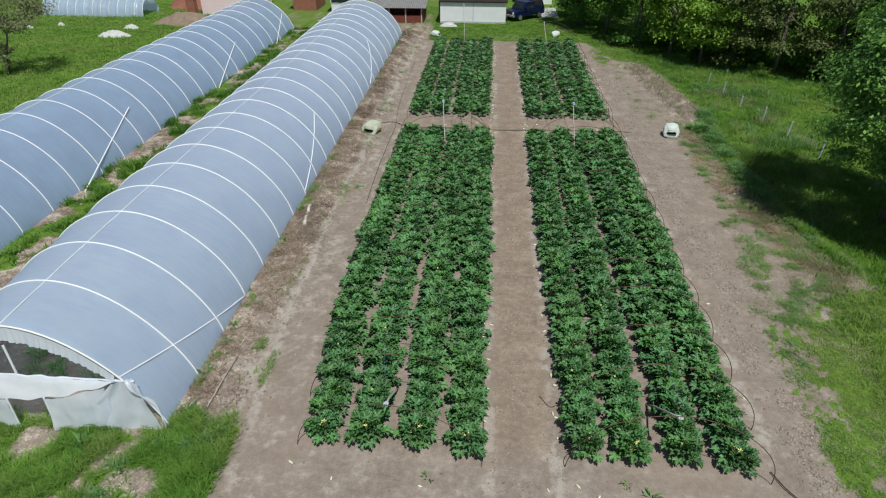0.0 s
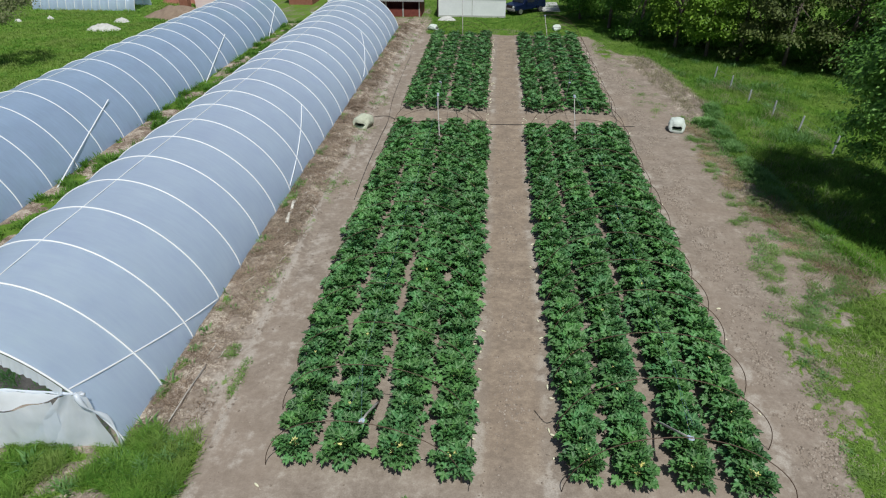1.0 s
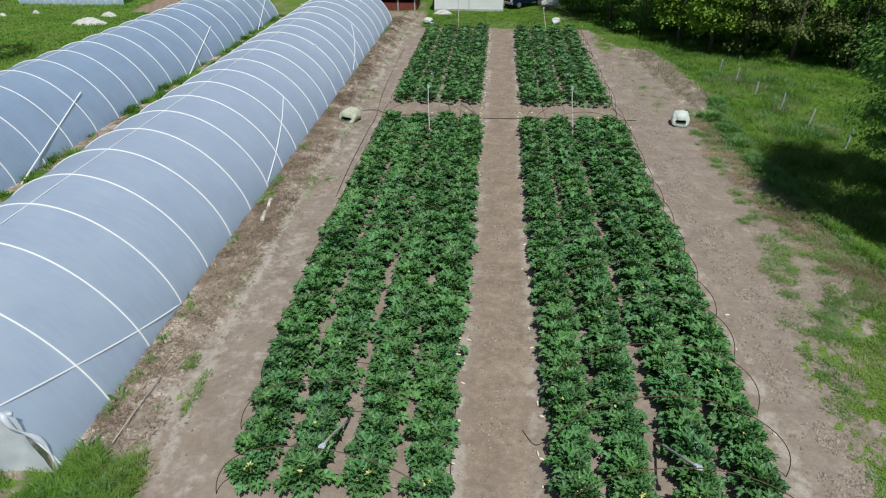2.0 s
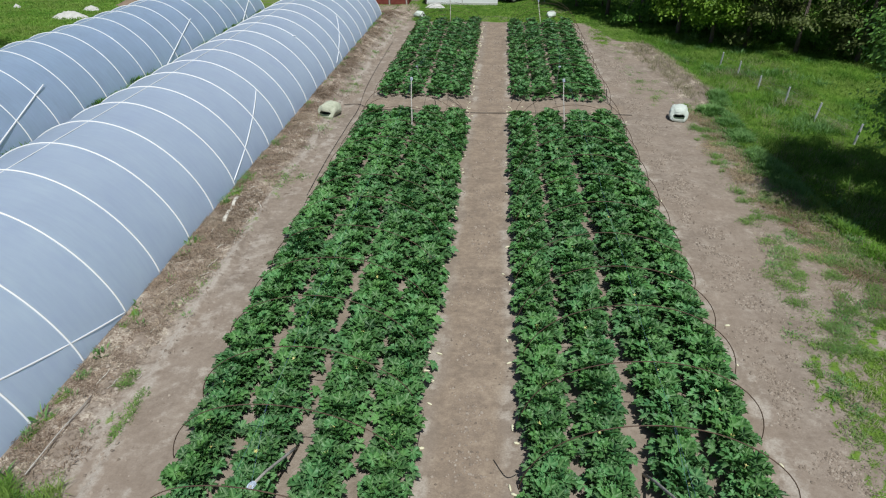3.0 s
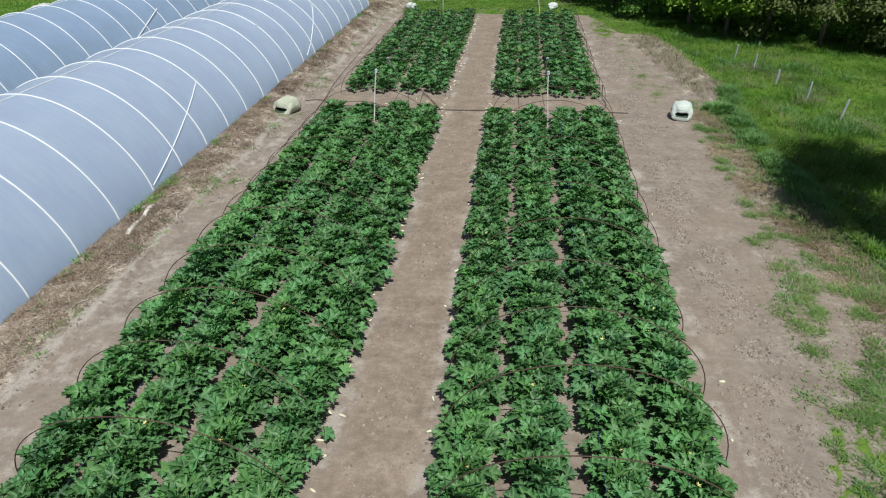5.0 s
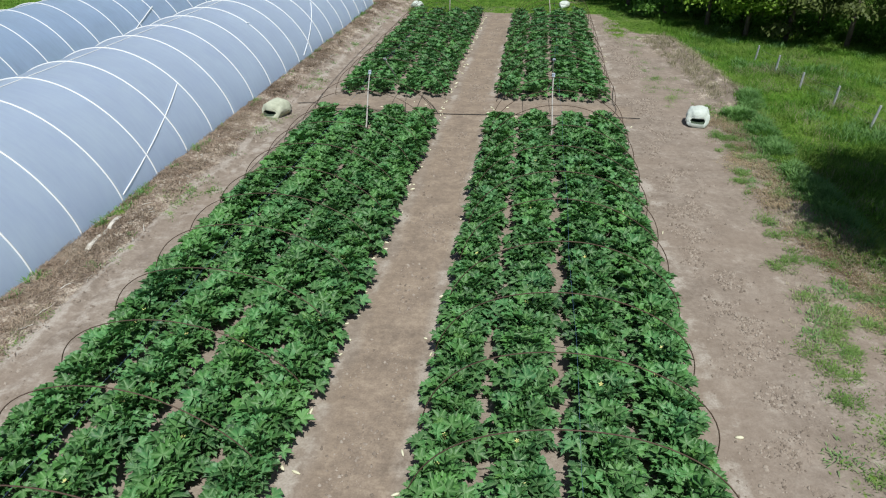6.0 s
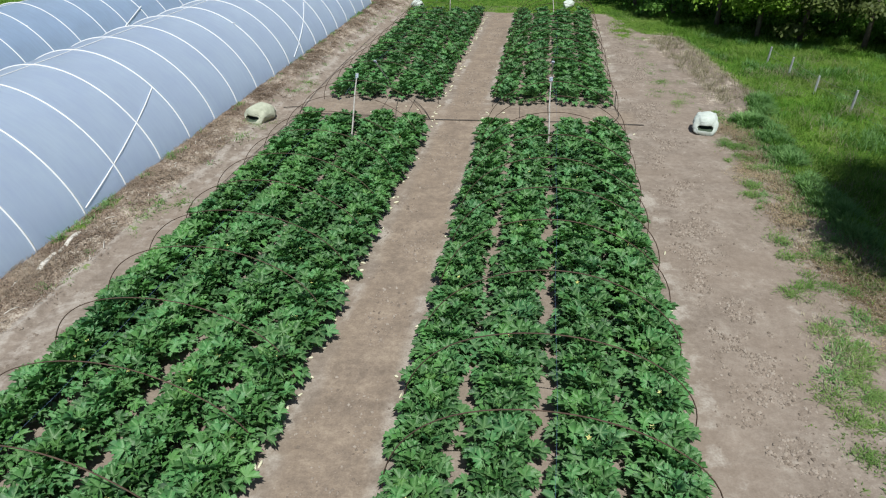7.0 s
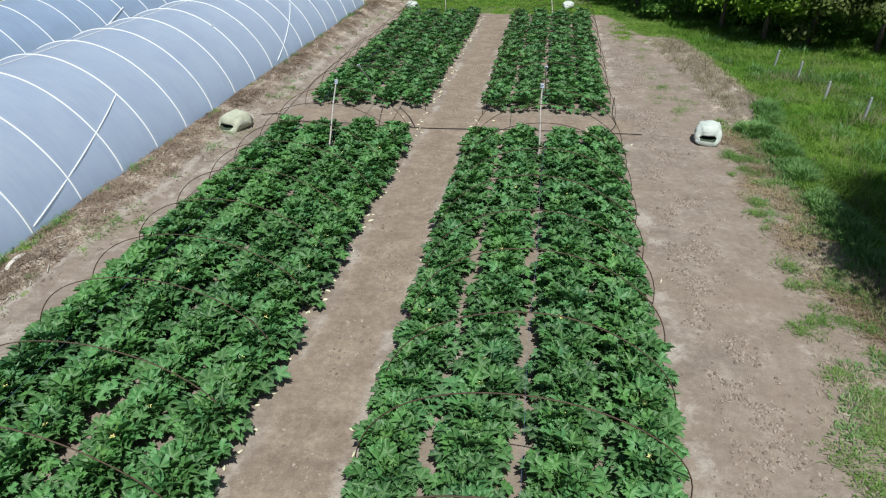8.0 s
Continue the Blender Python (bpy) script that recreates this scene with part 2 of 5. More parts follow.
# ---- building blocks ----
class Geo:
    """Collects vertices and faces of one mesh."""

    def __init__(self):
        self.v, self.f = [], []

    def add(self, verts, faces):
        k = len(self.v)
        self.v += [tuple(p) for p in verts]
        self.f += [tuple(i + k for i in f) for f in faces]
        return self

    def box(self, x0, y0, z0, x1, y1, z1, m=None):
        p = [Vector((x, y, z)) for z in (z0, z1) for y in (y0, y1) for x in (x0, x1)]
        if m is not None:
            p = [m @ q for q in p]
        return self.add(p, [(0, 2, 3, 1), (4, 5, 7, 6), (0, 1, 5, 4), (2, 6, 7, 3), (0, 4, 6, 2), (1, 3, 7, 5)])

    def tube(self, pts, radii, sides=6):
        pts = [Vector(p) for p in pts]
        if isinstance(radii, (int, float)):
            radii = [radii] * len(pts)
        verts, faces, side = [], [], None
        for i, p in enumerate(pts):
            way = (pts[min(i + 1, len(pts) - 1)] - pts[max(i - 1, 0)]).normalized()
            if side is None:
                side = way.orthogonal().normalized()
            side = (side - way * side.dot(way)).normalized()
            other = way.cross(side)
            for k in range(sides):
                a = 2 * math.pi * k / sides
                verts.append(p + (side * math.cos(a) + other * math.sin(a)) * radii[i])
        for i in range(len(pts) - 1):
            for k in range(sides):
                a, b = i * sides + k, i * sides + (k + 1) % sides
                faces.append((a, b, b + sides, a + sides))
        faces.append(tuple(reversed(range(sides))))
        faces.append(tuple(range((len(pts) - 1) * sides, len(pts) * sides)))
        return self.add(verts, faces)

    def grid(self, rows):
        """A sheet through rows of points."""
        n = len(rows[0])
        faces = [(i * n + j, i * n + j + 1, (i + 1) * n + j + 1, (i + 1) * n + j) for i in range(len(rows) - 1) for j in range(n - 1)]
        return self.add([p for r in rows for p in r], faces)

    def mesh(self, name, material, smooth=False):
        me = bpy.data.meshes.new(name)
        me.from_pydata(self.v, [], self.f)
        me.materials.append(material)
        if smooth:
            me.polygons.foreach_set("use_smooth", [True] * len(me.polygons))
        me.update()
        return me


def np_mesh(name, verts, faces, material, smooth=False):
    """A mesh from arrays; all faces have the same number of corners."""
    me = bpy.data.meshes.new(name)
    verts, faces = np.asarray(verts, np.float32), np.asarray(faces, np.int32)
    n = faces.shape[1]
    me.vertices.add(len(verts)), me.loops.add(faces.size), me.polygons.add(len(faces))
    me.vertices.foreach_set("co", verts.ravel())
    me.loops.foreach_set("vertex_index", faces.ravel())
    me.polygons.foreach_set("loop_start", np.arange(len(faces), dtype=np.int32) * n)
    if smooth:
        me.polygons.foreach_set("use_smooth", np.ones(len(faces), bool))
    me.update(calc_edges=True)
    me.materials.append(material)
    return me


def empty(name, at=(0, 0, 0), turn=0.0):
    ob = new(name)
    ob.empty_display_size = 0.2
    ob.matrix_world = pose(*at, 0, 0, turn)
    return ob


def part(name, geo, material, parent=None, label="", smooth=False, bevel=0.0):
    me = geo.mesh(name, material, smooth) if isinstance(geo, Geo) else geo
    ob = new(name, me)
    if parent is not None:
        ob.parent = parent
    if bevel:
        b = ob.modifiers.new("bevel", "BEVEL")
        b.width, b.segments, b.limit_method = bevel, 2, "ANGLE"
    return tagged(ob, label)


def vnoise(x, y, seed=0):
    """Smooth noise from 0 to 1 over arrays, one cell a unit."""
    x, y = np.asarray(x, float), np.asarray(y, float)
    xi, yi = np.floor(x), np.floor(y)
    u, v = x - xi, y - yi
    u, v = u * u * (3 - 2 * u), v * v * (3 - 2 * v)

    def h(a, b):
        s = np.sin(a * 127.1 + b * 311.7 + seed * 74.7) * 43758.5453
        return s - np.floor(s)

    return (h(xi, yi) * (1 - u) + h(xi + 1, yi) * u) * (1 - v) + (h(xi, yi + 1) * (1 - u) + h(xi + 1, yi + 1) * u) * v


def fbm(x, y, scale, seed=0):
    return (vnoise(x / scale, y / scale, seed) * 0.5 + vnoise(2.1 * x / scale, 2.1 * y / scale, seed + 1) * 0.3 + vnoise(4.3 * x / scale, 4.3 * y / scale, seed + 2) * 0.2)


def step(a, b, x):
    k = np.clip((np.asarray(x, float) - a) / (b - a), 0, 1)
    return k * k * (3 - 2 * k)


# ---- plan of the ground ----
BED_NEAR, BED_FAR = (10.5, 33.7), (36.6, 56.5)        # the beds' ends along y
TUNNEL_X, TUNNEL_R = (-11.94, -22.5), (3.66, 3.45)


def verge_edge(y):
    """Where the thick grass of the right-hand verge begins."""
    return np.interp(y, (0, 10, 13, 16, 18.1, 19, 20.5, 22, 23.4, 25, 26.8, 28.5, 30.5, 32.6, 35, 37.3, 38.7, 41.5, 45.3, 49.6, 50.6, 53, 56.6),
                     (8.7, 9.1, 9.2, 9.8, 11.6, 13.2, 14.0, 13.6, 13.3, 13.1, 13.0, 12.85, 12.7, 12.75, 12.85, 13.3, 13.44, 13.1, 12.7, 12.1, 10.4, 9.3, 8.5))


def sparse_edge(y):
    """Where the first weeds stand on the bare soil."""
    return np.interp(y, (0, 10, 15, 19, 22, 25, 32, 37, 50, 57), (8.6, 9.0, 9.2, 9.4, 9.8, 10.2, 10.1, 10.4, 9.4, 7.0))


def grass_amount(x, y):
    """0: bare soil, 1: closed turf."""
    x, y = np.asarray(x, float), np.asarray(y, float)
    wob = (fbm(x, y, 2.2, 5) - 0.5) * (1.6 - 1.1 * step(17, 22, y))
    right = step(-0.5, 0.7, x + wob - verge_edge(y))
    right = right * np.maximum.reduce([step(0.34, 0.48, fbm(x, y, 0.8, 13)), step(0.6, 1.6, x - verge_edge(y)), step(33, 36, y)])
    patch = step(0.57, 0.63, fbm(x, y, 0.22, 11))
    weeds = step(0, 0.8, x - sparse_edge(y)) * patch * 0.3 * (1 - step(36.5, 38, y))
    weeds = np.maximum(weeds, np.exp(-((x - 9.0) / 0.7) ** 2 - ((y - 52.5) / 3.2) ** 2) * step(0.38, 0.5, fbm(x, y, 0.9, 15)))
    weeds = np.maximum(weeds, step(0, 0.5, x - 8.8 - 0.1 * step(15, 19, y) * 6) * step(23, 15, y) * step(0.5, 0.57, fbm(x, y, 0.21, 19)) * 0.66)
    lawn = step(56.8, 57.6, y + wob * 0.5) * step(-6.6, -5.4, x + wob)
    lawn = np.maximum(lawn, step(59.5, 62, y) * 0.7) * (1 - 0.6 * step(-4.5, -7.0, x) * step(-14, -12, x) * step(66, 63, y)) * (0.6 + 0.4 * step(0.66, 0.5, fbm(x, y, 2.4, 65)))
    corner = step(11.6, 11.0, y + wob * 0.6) * step(-6.1, -6.4, x + wob * 0.15) * step(0.36, 0.5, fbm(x, y, 1.3, 23))
    between = step(-19.3, -18.9, x) * step(-15.3, -17.4, x) * step(0.42, 0.6, fbm(x, y, 0.8, 31))
    within = step(-26.2, -25.8, x) * step(-18.9, -19.2, x) * 0.5
    meadow = step(-25.0, -25.8, x)
    side = step(-7.2, -6.9, x) * step(-6.2, -6.5, x) * step(0.6, 0.7, fbm(x, y, 0.5, 43)) * step(11, 12, y) * 0.4
    skirt = step(-8.25, -8.15, x) * step(-7.6, -7.95, x + wob * 0.25) * step(0.58, 0.68, fbm(x, y, 0.5, 41))
    return np.clip(np.maximum.reduce([right, weeds, lawn, corner, between, within, meadow, skirt, side]), 0, 1)


def wedge(x, y):
    """The straw-covered bank on the far headland."""
    x, y = np.asarray(x, float), np.asarray(y, float)
    inner = np.interp(y, (36.5, 38.5, 42, 46, 49.5), (12.2, 11.3, 10.9, 10.4, 10.1)) + (fbm(x, y, 0.7, 58) - 0.5) * 0.8
    return step(0.0, 0.5, x - inner) * step(0.15, -0.1, x - verge_edge(y)) * step(37.0, 38.2, y) * step(50.5, 49.5, y)


def dry_amount(x, y):
    """Dead brown growth along the tunnel and thin straw on the far headland."""
    x, y = np.asarray(x, float), np.asarray(y, float)
    wob = (fbm(x, y, 1.6, 51) - 0.5) * 0.9
    strip = step(-8.5, -8.2, x) * step(-6.55, -6.95, x + wob * 0.5 + 0.35 * step(26, 38, y)) * step(10.0, 11.5, y) * step(63, 60, y) * (0.5 + 0.5 * step(0.3, 0.5, fbm(x, y, 0.5, 55))) * (1 - 0.5 * step(20, 14, y) * step(-7.7, -7.2, x))
    far = wedge(x, y) * (0.2 + 0.2 * step(0.35, 0.6, fbm(x, y, 0.6, 57)))
    thin = step(0.0, 0.9, x - sparse_edge(y)) * step(0.5, 0.7, fbm(x, y, 0.9, 61)) * 0.5
    bare = step(-2.0, -1.0, x - verge_edge(y)) * step(0.4, -0.1, x - verge_edge(y)) * step(19, 21, y) * step(36, 33, y) * (0.25 + 0.6 * step(0.38, 0.56, fbm(x, y, 0.8, 59)))
    thin = np.maximum(thin, bare)
    lawn = step(56.5, 57.5, y) * step(66, 63, y) * (step(-4.5, -7.0, x) * step(-14, -12, x) * 0.75 + step(0.5, 0.66, fbm(x, y, 2.4, 65)) * 0.45)
    gap = step(-19.2, -18.8, x) * step(-14.7, -15.1, x) * 0.8
    meadow = step(-26, -27, x) * step(0.52, 0.62, fbm(x, y, 5.0, 63)) * 0.8
    inside = step(-14.9, -14.7, x) * step(-8.2, -8.4, x) * 0.3
    corner = step(11.6, 10.6, y) * step(-6.2, -6.7, x) * 0.5
    return np.clip(np.maximum.reduce([strip, far, thin, gap, inside, corner, meadow, lawn]), 0, 1)


def pale_amount(x, y):
    """Trodden, dried-out soil along the beds' edges and at the near end."""
    x, y = np.asarray(x, float), np.asarray(y, float)
    sway = (fbm(x, y, 1.7, 67) - 0.5) * 0.5
    edge = np.maximum.reduce([np.exp(-((x + sway - c) / w) ** 2) * k for c, w, k in ((0.45, 0.2, 0.95), (2.15, 0.22, 0.95), (7.75, 0.25, 0.8), (-5.2, 0.22, 0.6), (-5.9, 0.4, 0.6))]) * (0.12 + 1.05 * step(0.42, 0.66, fbm(x, y, 0.55, 69)))
    crest = np.interp(y, (12, 14.8, 16.6, 20, 24, 28, 60), (6.1, 6.35, 6.47, 6.55, 6.69, 6.55, 6.5))
    ridge = np.exp(-((x + crest + 0.2 * (fbm(x, y, 2.6, 68) - 0.5) + 0.25 * (fbm(x, y, 0.4, 64) - 0.5)) / 0.17) ** 2) * 1.6 * step(10.5, 12, y) * (0.35 + 0.65 * step(0.3, 0.45, fbm(x, y, 0.9, 66)))
    edge = np.maximum(edge, ridge)
    lanes = step(0.45, 0.62, fbm(x * 3.2, y * 0.22, 1.0, 75)) * 0.2
    verge = step(0.0, 1.0, x - sparse_edge(y)) * 0.3
    edge = np.maximum.reduce([edge, lanes, verge])
    sandy = step(-8.3, -7.6, x) * step(-6.2, -6.5, x) * (0.4 + 0.15 * step(21, 15, y))
    edge = np.maximum(edge, sandy)
    front = step(11.0, 9.0, y) * 0.25
    return np.clip(np.maximum(edge * step(58, 56, y), front) + 0.06, 0, 1)


def trodden_amount(x, y):
    """Firm brown earth on the middle path and the crossing."""
    x, y = np.asarray(x, float), np.asarray(y, float)
    sway = (fbm(x, y, 1.3, 141) - 0.5) * 0.5
    path = step(0.45, 0.8, x + sway) * step(2.25, 1.9, x + sway) * step(9.5, 12, y) * step(58, 56, y)
    cross = step(33.9, 34.4, y + sway) * step(36.6, 36.1, y + sway) * step(-5.6, -5.0, x) * step(8.6, 7.8, x)
    return np.clip(np.maximum(path, cross * 0.8), 0, 1)


def ground_height(x, y):
    x, y = np.asarray(x, float), np.asarray(y, float)
    near = step(-26, -20, x) * step(40, 30, x) * step(75, 62, y)
    rise = 0.016 * np.clip(y - 17, -8, 46) * step(-5.8, -8.0, x) * step(-31, -26.5, x) * step(63, 57, y)
    z = (fbm(x, y, 1.4, 71) - 0.5) * 0.05 * near
    strip = np.exp(-((x + 7.45) / 0.45) ** 2)
    z += strip * (0.04 + 0.2 * (fbm(x, y, 0.42, 77) - 0.45)) * near
    lumps = step(-8.3, -8.1, x) * step(-6.4, -6.7, x) * step(11, 12, y) * step(60, 57, y)
    z += lumps * (fbm(x, y, 0.22, 79) - 0.5) * 0.14 * near
    bank = step(36.6, 38, y) * step(52, 49, y)
    off = x - verge_edge(y)
    z += np.exp(-((off + 0.5) / 0.6) ** 2) * bank * 0.2 + np.cos(off * 2 * np.pi / 0.55) * 0.035 * bank * step(-1.9, -1.4, off) * step(0.1, -0.1, off)
    z -= step(0.2, 1.0, off) * step(17, 21, y) * step(55, 50, y) * step(45, 36, x) * 0.35
    rut = np.exp(-((x + np.interp(y, (12, 14.8, 16.6, 20, 24, 28, 60), (6.1, 6.35, 6.47, 6.55, 6.69, 6.55, 6.5)) + 0.2 * (fbm(x, y, 2.6, 68) - 0.5) - 0.1) / 0.1) ** 2) * 0.07 - np.exp(-((x + 6.2 + 0.35 * (fbm(x, y, 2.6, 68) - 0.5)) / 0.1) ** 2) * 0.04
    track = step(7.7, 8.1, x) * step(9.9, 9.3, x) * step(57, 54, y)
    z += rut * near + track * (fbm(x, y, 0.35, 83) - 0.5) * 0.09
    z += step(12.4, 15, x) * (fbm(x, y, 3.0, 89) - 0.5) * 0.25 * near
    bed = step(-5.0, -4.6, x) * step(0.2, -0.1, x) + step(2.4, 2.8, x) * step(7.5, 7.1, x)
    bed = bed * (step(10.3, 10.8, y) * step(34, 33.5, y) + step(36.4, 36.9, y) * step(56.8, 56.3, y))
    return z + bed * 0.05 + rise


def ground():
    def lines(lo, hi, fine, reach):
        a = np.arange(lo, hi + fine / 2, fine)
        g, s = [], fine
        while not g or g[-1] < reach:
            s *= 1.18
            g.append((g[-1] if g else 0) + s)
        g = np.array(g)
        return np.concatenate([lo - g[::-1], a, a[-1] + g])

    inner = np.concatenate([np.arange(-60, -26, 1.0), np.arange(-26, -9.2, 0.28), np.arange(-9.2, 14.2, 0.125), np.arange(14.2, 24, 0.3)])
    xs, ys = lines(0, 0, 0.6, 1800), lines(7.2, 57.5, 0.16, 1800)
    xs = np.concatenate([inner[0] + xs[xs < 0], inner, inner[-1] + xs[xs > 0]])
    X, Y = np.meshgrid(xs, ys)
    Z = ground_height(X, Y)
    n = len(xs)
    i, j = np.meshgrid(np.arange(len(ys) - 1), np.arange(n - 1), indexing="ij")
    a = (i * n + j).ravel()
    me = np_mesh("ground", np.stack([X.ravel(), Y.ravel(), Z.ravel()], 1), np.stack([a, a + 1, a + n + 1, a + n], 1), GROUND, True)
    for name, fn in (("grass", grass_amount), ("dry", dry_amount), ("pale", pale_amount), ("trodden", trodden_amount)):
        at = me.attributes.new(name, "FLOAT", "POINT")
        at.data.foreach_set("value", fn(X, Y).ravel().astype(np.float32))
    tagged(new("ground", me), "brown trodden field soil running into green grass", "ground", kind="structure")


ground()


# ---- growth in numbers: tufts of blades ----
def tufts(name, label, category, material, spots, blades, height, width, spread, lean=0.5, seed=1):
    """Tufts of bent, tapering blades at spots (x, y)."""
    rng = np.random.default_rng(seed)
    spots = np.repeat(np.asarray(spots, float), blades, axis=0)
    k = len(spots)
    a = rng.uniform(0, 2 * np.pi, k)
    r = spread * np.sqrt(rng.uniform(0, 1, k))
    base = np.stack([spots[:, 0] + r * np.cos(a), spots[:, 1] + r * np.sin(a)], 1)
    z0 = ground_height(base[:, 0], base[:, 1]) - 0.01
    h = height * rng.uniform(0.45, 1.15, k)
    if spots.shape[1] > 2:
        h *= spots[:, 2]
    b = a + rng.normal(0, 0.8, k)
    out = h * lean * rng.uniform(0.3, 1.5, k)
    d = np.stack([np.cos(b), np.sin(b)], 1)
    s = np.stack([-d[:, 1], d[:, 0]], 1) * (width * rng.uniform(0.6, 1.3, k))[:, None] / 2
    mid = base + d * (out * 0.35)[:, None]
    tip = base + d * out[:, None]
    zc = z0 + h * np.clip(1 - 0.12 * (out / np.maximum(h, 1e-4)) ** 2, 0.35, 1)
    V = np.empty((k, 4, 3))
    V[:, 0, :2], V[:, 0, 2] = base, z0
    V[:, 1, :2], V[:, 1, 2] = mid - s, z0 + h * 0.55
    V[:, 2, :2], V[:, 2, 2] = mid + s, z0 + h * 0.55
    V[:, 3, :2], V[:, 3, 2] = tip, zc
    o = np.arange(k)[:, None] * 4
    F = np.concatenate([o + np.array([[0, 2, 1]]), o + np.array([[1, 2, 3]])])
    me = np_mesh(name, V.reshape(-1, 3), F, material)
    return tagged(new(name, me), label, category, kind="stuff")


def scatter(n, x0, x1, y0, y1, amount, seed):
    """Spots in a rectangle, thinned out by amount(x, y)."""
    rng = np.random.default_rng(seed)
    x, y = rng.uniform(x0, x1, n), rng.uniform(y0, y1, n)
    a = amount(x, y)
    keep = rng.uniform(0, 1, n) < a
    return np.stack([x[keep], y[keep], (0.55 + 0.6 * a[keep]) * (0.45 + 1.1 * fbm(x[keep], y[keep], 0.9, 7))], 1)


tufts("verge_grass", "green rough grass on the field's verge", "grass", GRASS, scatter(25000, 12.0, 32, 1, 60, lambda x, y: grass_amount(x, y) * step(34, 22, x) * step(1, 9, y), 3), 8, 0.25, 0.025, 0.18, 1.0, 4)
tufts("verge_turf", "low green weeds and grass on bare soil", "grass", TURF, scatter(40000, 8.2, 15.5, 1.5, 58, lambda x, y: grass_amount(x, y) * step(1.5, 7, y) * step(15.5, 13.5, x), 33), 6, 0.085, 0.019, 0.1, 1.3, 34)
tufts("corner_grass", "bright green grass before the tunnel's end", "grass", GRASS, scatter(14000, -24, -5.6, 1, 11.6, lambda x, y: grass_amount(x, y) * step(1, 7, y) * step(-24, -17, x), 5), 11, 0.19, 0.017, 0.13, 1.0, 6)
tufts("tunnel_gap_weeds", "green weeds between the two tunnels", "weeds", RANK, scatter(12000, -19.2, -14.9, 12, 60, lambda x, y: grass_amount(x, y) * (0.1 + step(0.45, 0.62, fbm(x, y, 1.2, 33))), 7), 8, 0.28, 0.04, 0.18, 0.9, 8)
tufts("tunnel_foot_weeds", "low green weeds along the tunnel's foot", "weeds", WEED, scatter(5500, -8.3, -6.2, 11, 58, grass_amount, 9), 8, 0.15, 0.022, 0.1, 0.9, 10)
tufts("dead_grass_strip", "brown dead grass lying along the tunnel", "dead grass", GRASS_DRY, scatter(16000, -8.35, -6.7, 11, 60, lambda x, y: dry_amount(x, y) * (0.15 + 0.85 * step(0.42, 0.6, fbm(x, y, 0.5, 65))), 11), 5, 0.11, 0.013, 0.14, 1.7, 12)
tufts("headland_straw", "thin dry straw on bare soil", "dead grass", STRAW, np.concatenate([scatter(13000, 9.0, 13.4, 11, 37, dry_amount, 13), scatter(9000, 10.0, 15.0, 14, 36, lambda x, y: np.exp(-((x - verge_edge(y)) / 1.0) ** 2) * step(0.4, 0.6, fbm(x, y, 0.8, 14)), 18)]), 5, 0.16, 0.012, 0.12, 1.0, 14)
tufts("headland_straw", "matted tan straw at the verge's foot", "dead grass", TAN, scatter(22000, 10.2, 14.2, 19, 37, lambda x, y: step(-2.4, -1.3, x - verge_edge(y)) * step(0.3, -0.2, x - verge_edge(y)) * step(36.8, 35, y) * (0.12 + 0.88 * step(0.4, 0.58, fbm(x, y, 0.8, 59))), 143), 5, 0.085, 0.013, 0.13, 1.8, 144)
tufts("meadow_grass", "long green meadow grass", "grass", MEADOW, scatter(31000, -60, -25.6, 18, 74, lambda x, y: grass_amount(x, y) * step(18, 28, y) * step(-60, -48, x), 15), 4, 0.17, 0.06, 0.25, 0.9, 16)
tufts("lawn_grass", "short green grass behind the beds", "grass", RANK, scatter(19000, -14, 14, 56.6, 74, grass_amount, 17), 4, 0.1, 0.035, 0.2, 0.9, 18)
tufts("tunnel_floor_weeds", "green weeds growing inside the tunnel", "weeds", WEED, scatter(420, -14.2, -8.8, 12.2, 20, lambda x, y: step(0.45, 0.6, fbm(x, y, 1.1, 99)), 35), 8, 0.25, 0.04, 0.12, 0.9, 36)
tufts("verge_weeds", "uneven tall green weeds along the verge", "weeds", GRASS, scatter(4200, 11.4, 14.4, 20, 38, lambda x, y: np.exp(-((x - verge_edge(y) - 0.1) / 0.5) ** 2) * step(0.38, 0.6, fbm(x, y, 0.9, 91)), 19), 9, 0.26, 0.024, 0.14, 0.8, 22)
tufts("verge_weeds", "soft blue-green weeds at the verge's foot", "weeds", WEED, scatter(15000, 11.4, 14.6, 22.5, 38, lambda x, y: np.exp(-((x - verge_edge(y) - 0.1) / 0.5) ** 2) * step(0.42, 0.56, fbm(x, y, 0.7, 92)) * (0.25 + 0.75 * step(25, 28, y)), 24), 9, 0.3, 0.034, 0.16, 0.8, 25)
tufts("verge_weeds", "tall blue-green weeds in single clumps", "weeds", WEED, np.concatenate([np.array([(-10.2, 10.3, 1.2), (-10.35, 10.2, 1.1), (-10.1, 10.15, 1.2), (-10.25, 10.4, 1.0), (-8.0, 11.6, 0.9), (-7.95, 11.7, 0.9), (-8.1, 13.2, 0.9), (-8.1, 15.3, 0.6), (-8.05, 15.5, 0.5), (-7.95, 15.3, 0.5), (-7.5, 16.5, 0.4), (-8.15, 17.4, 0.6), (-8.1, 20.6, 0.7), (-8.1, 20.9, 0.6), (3.9, 10.0, 0.5), (4.35, 9.75, 0.7), (4.4, 9.7, 0.7), (-1.0, 9.9, 0.5)]), scatter(1500, 11.6, 13.4, 34.2, 36.4, lambda x, y: np.exp(-((x - 12.45) / 0.45) ** 2 - ((y - 35.3) / 0.45) ** 2), 20)]), 10, 0.34, 0.05, 0.12, 0.8, 21)


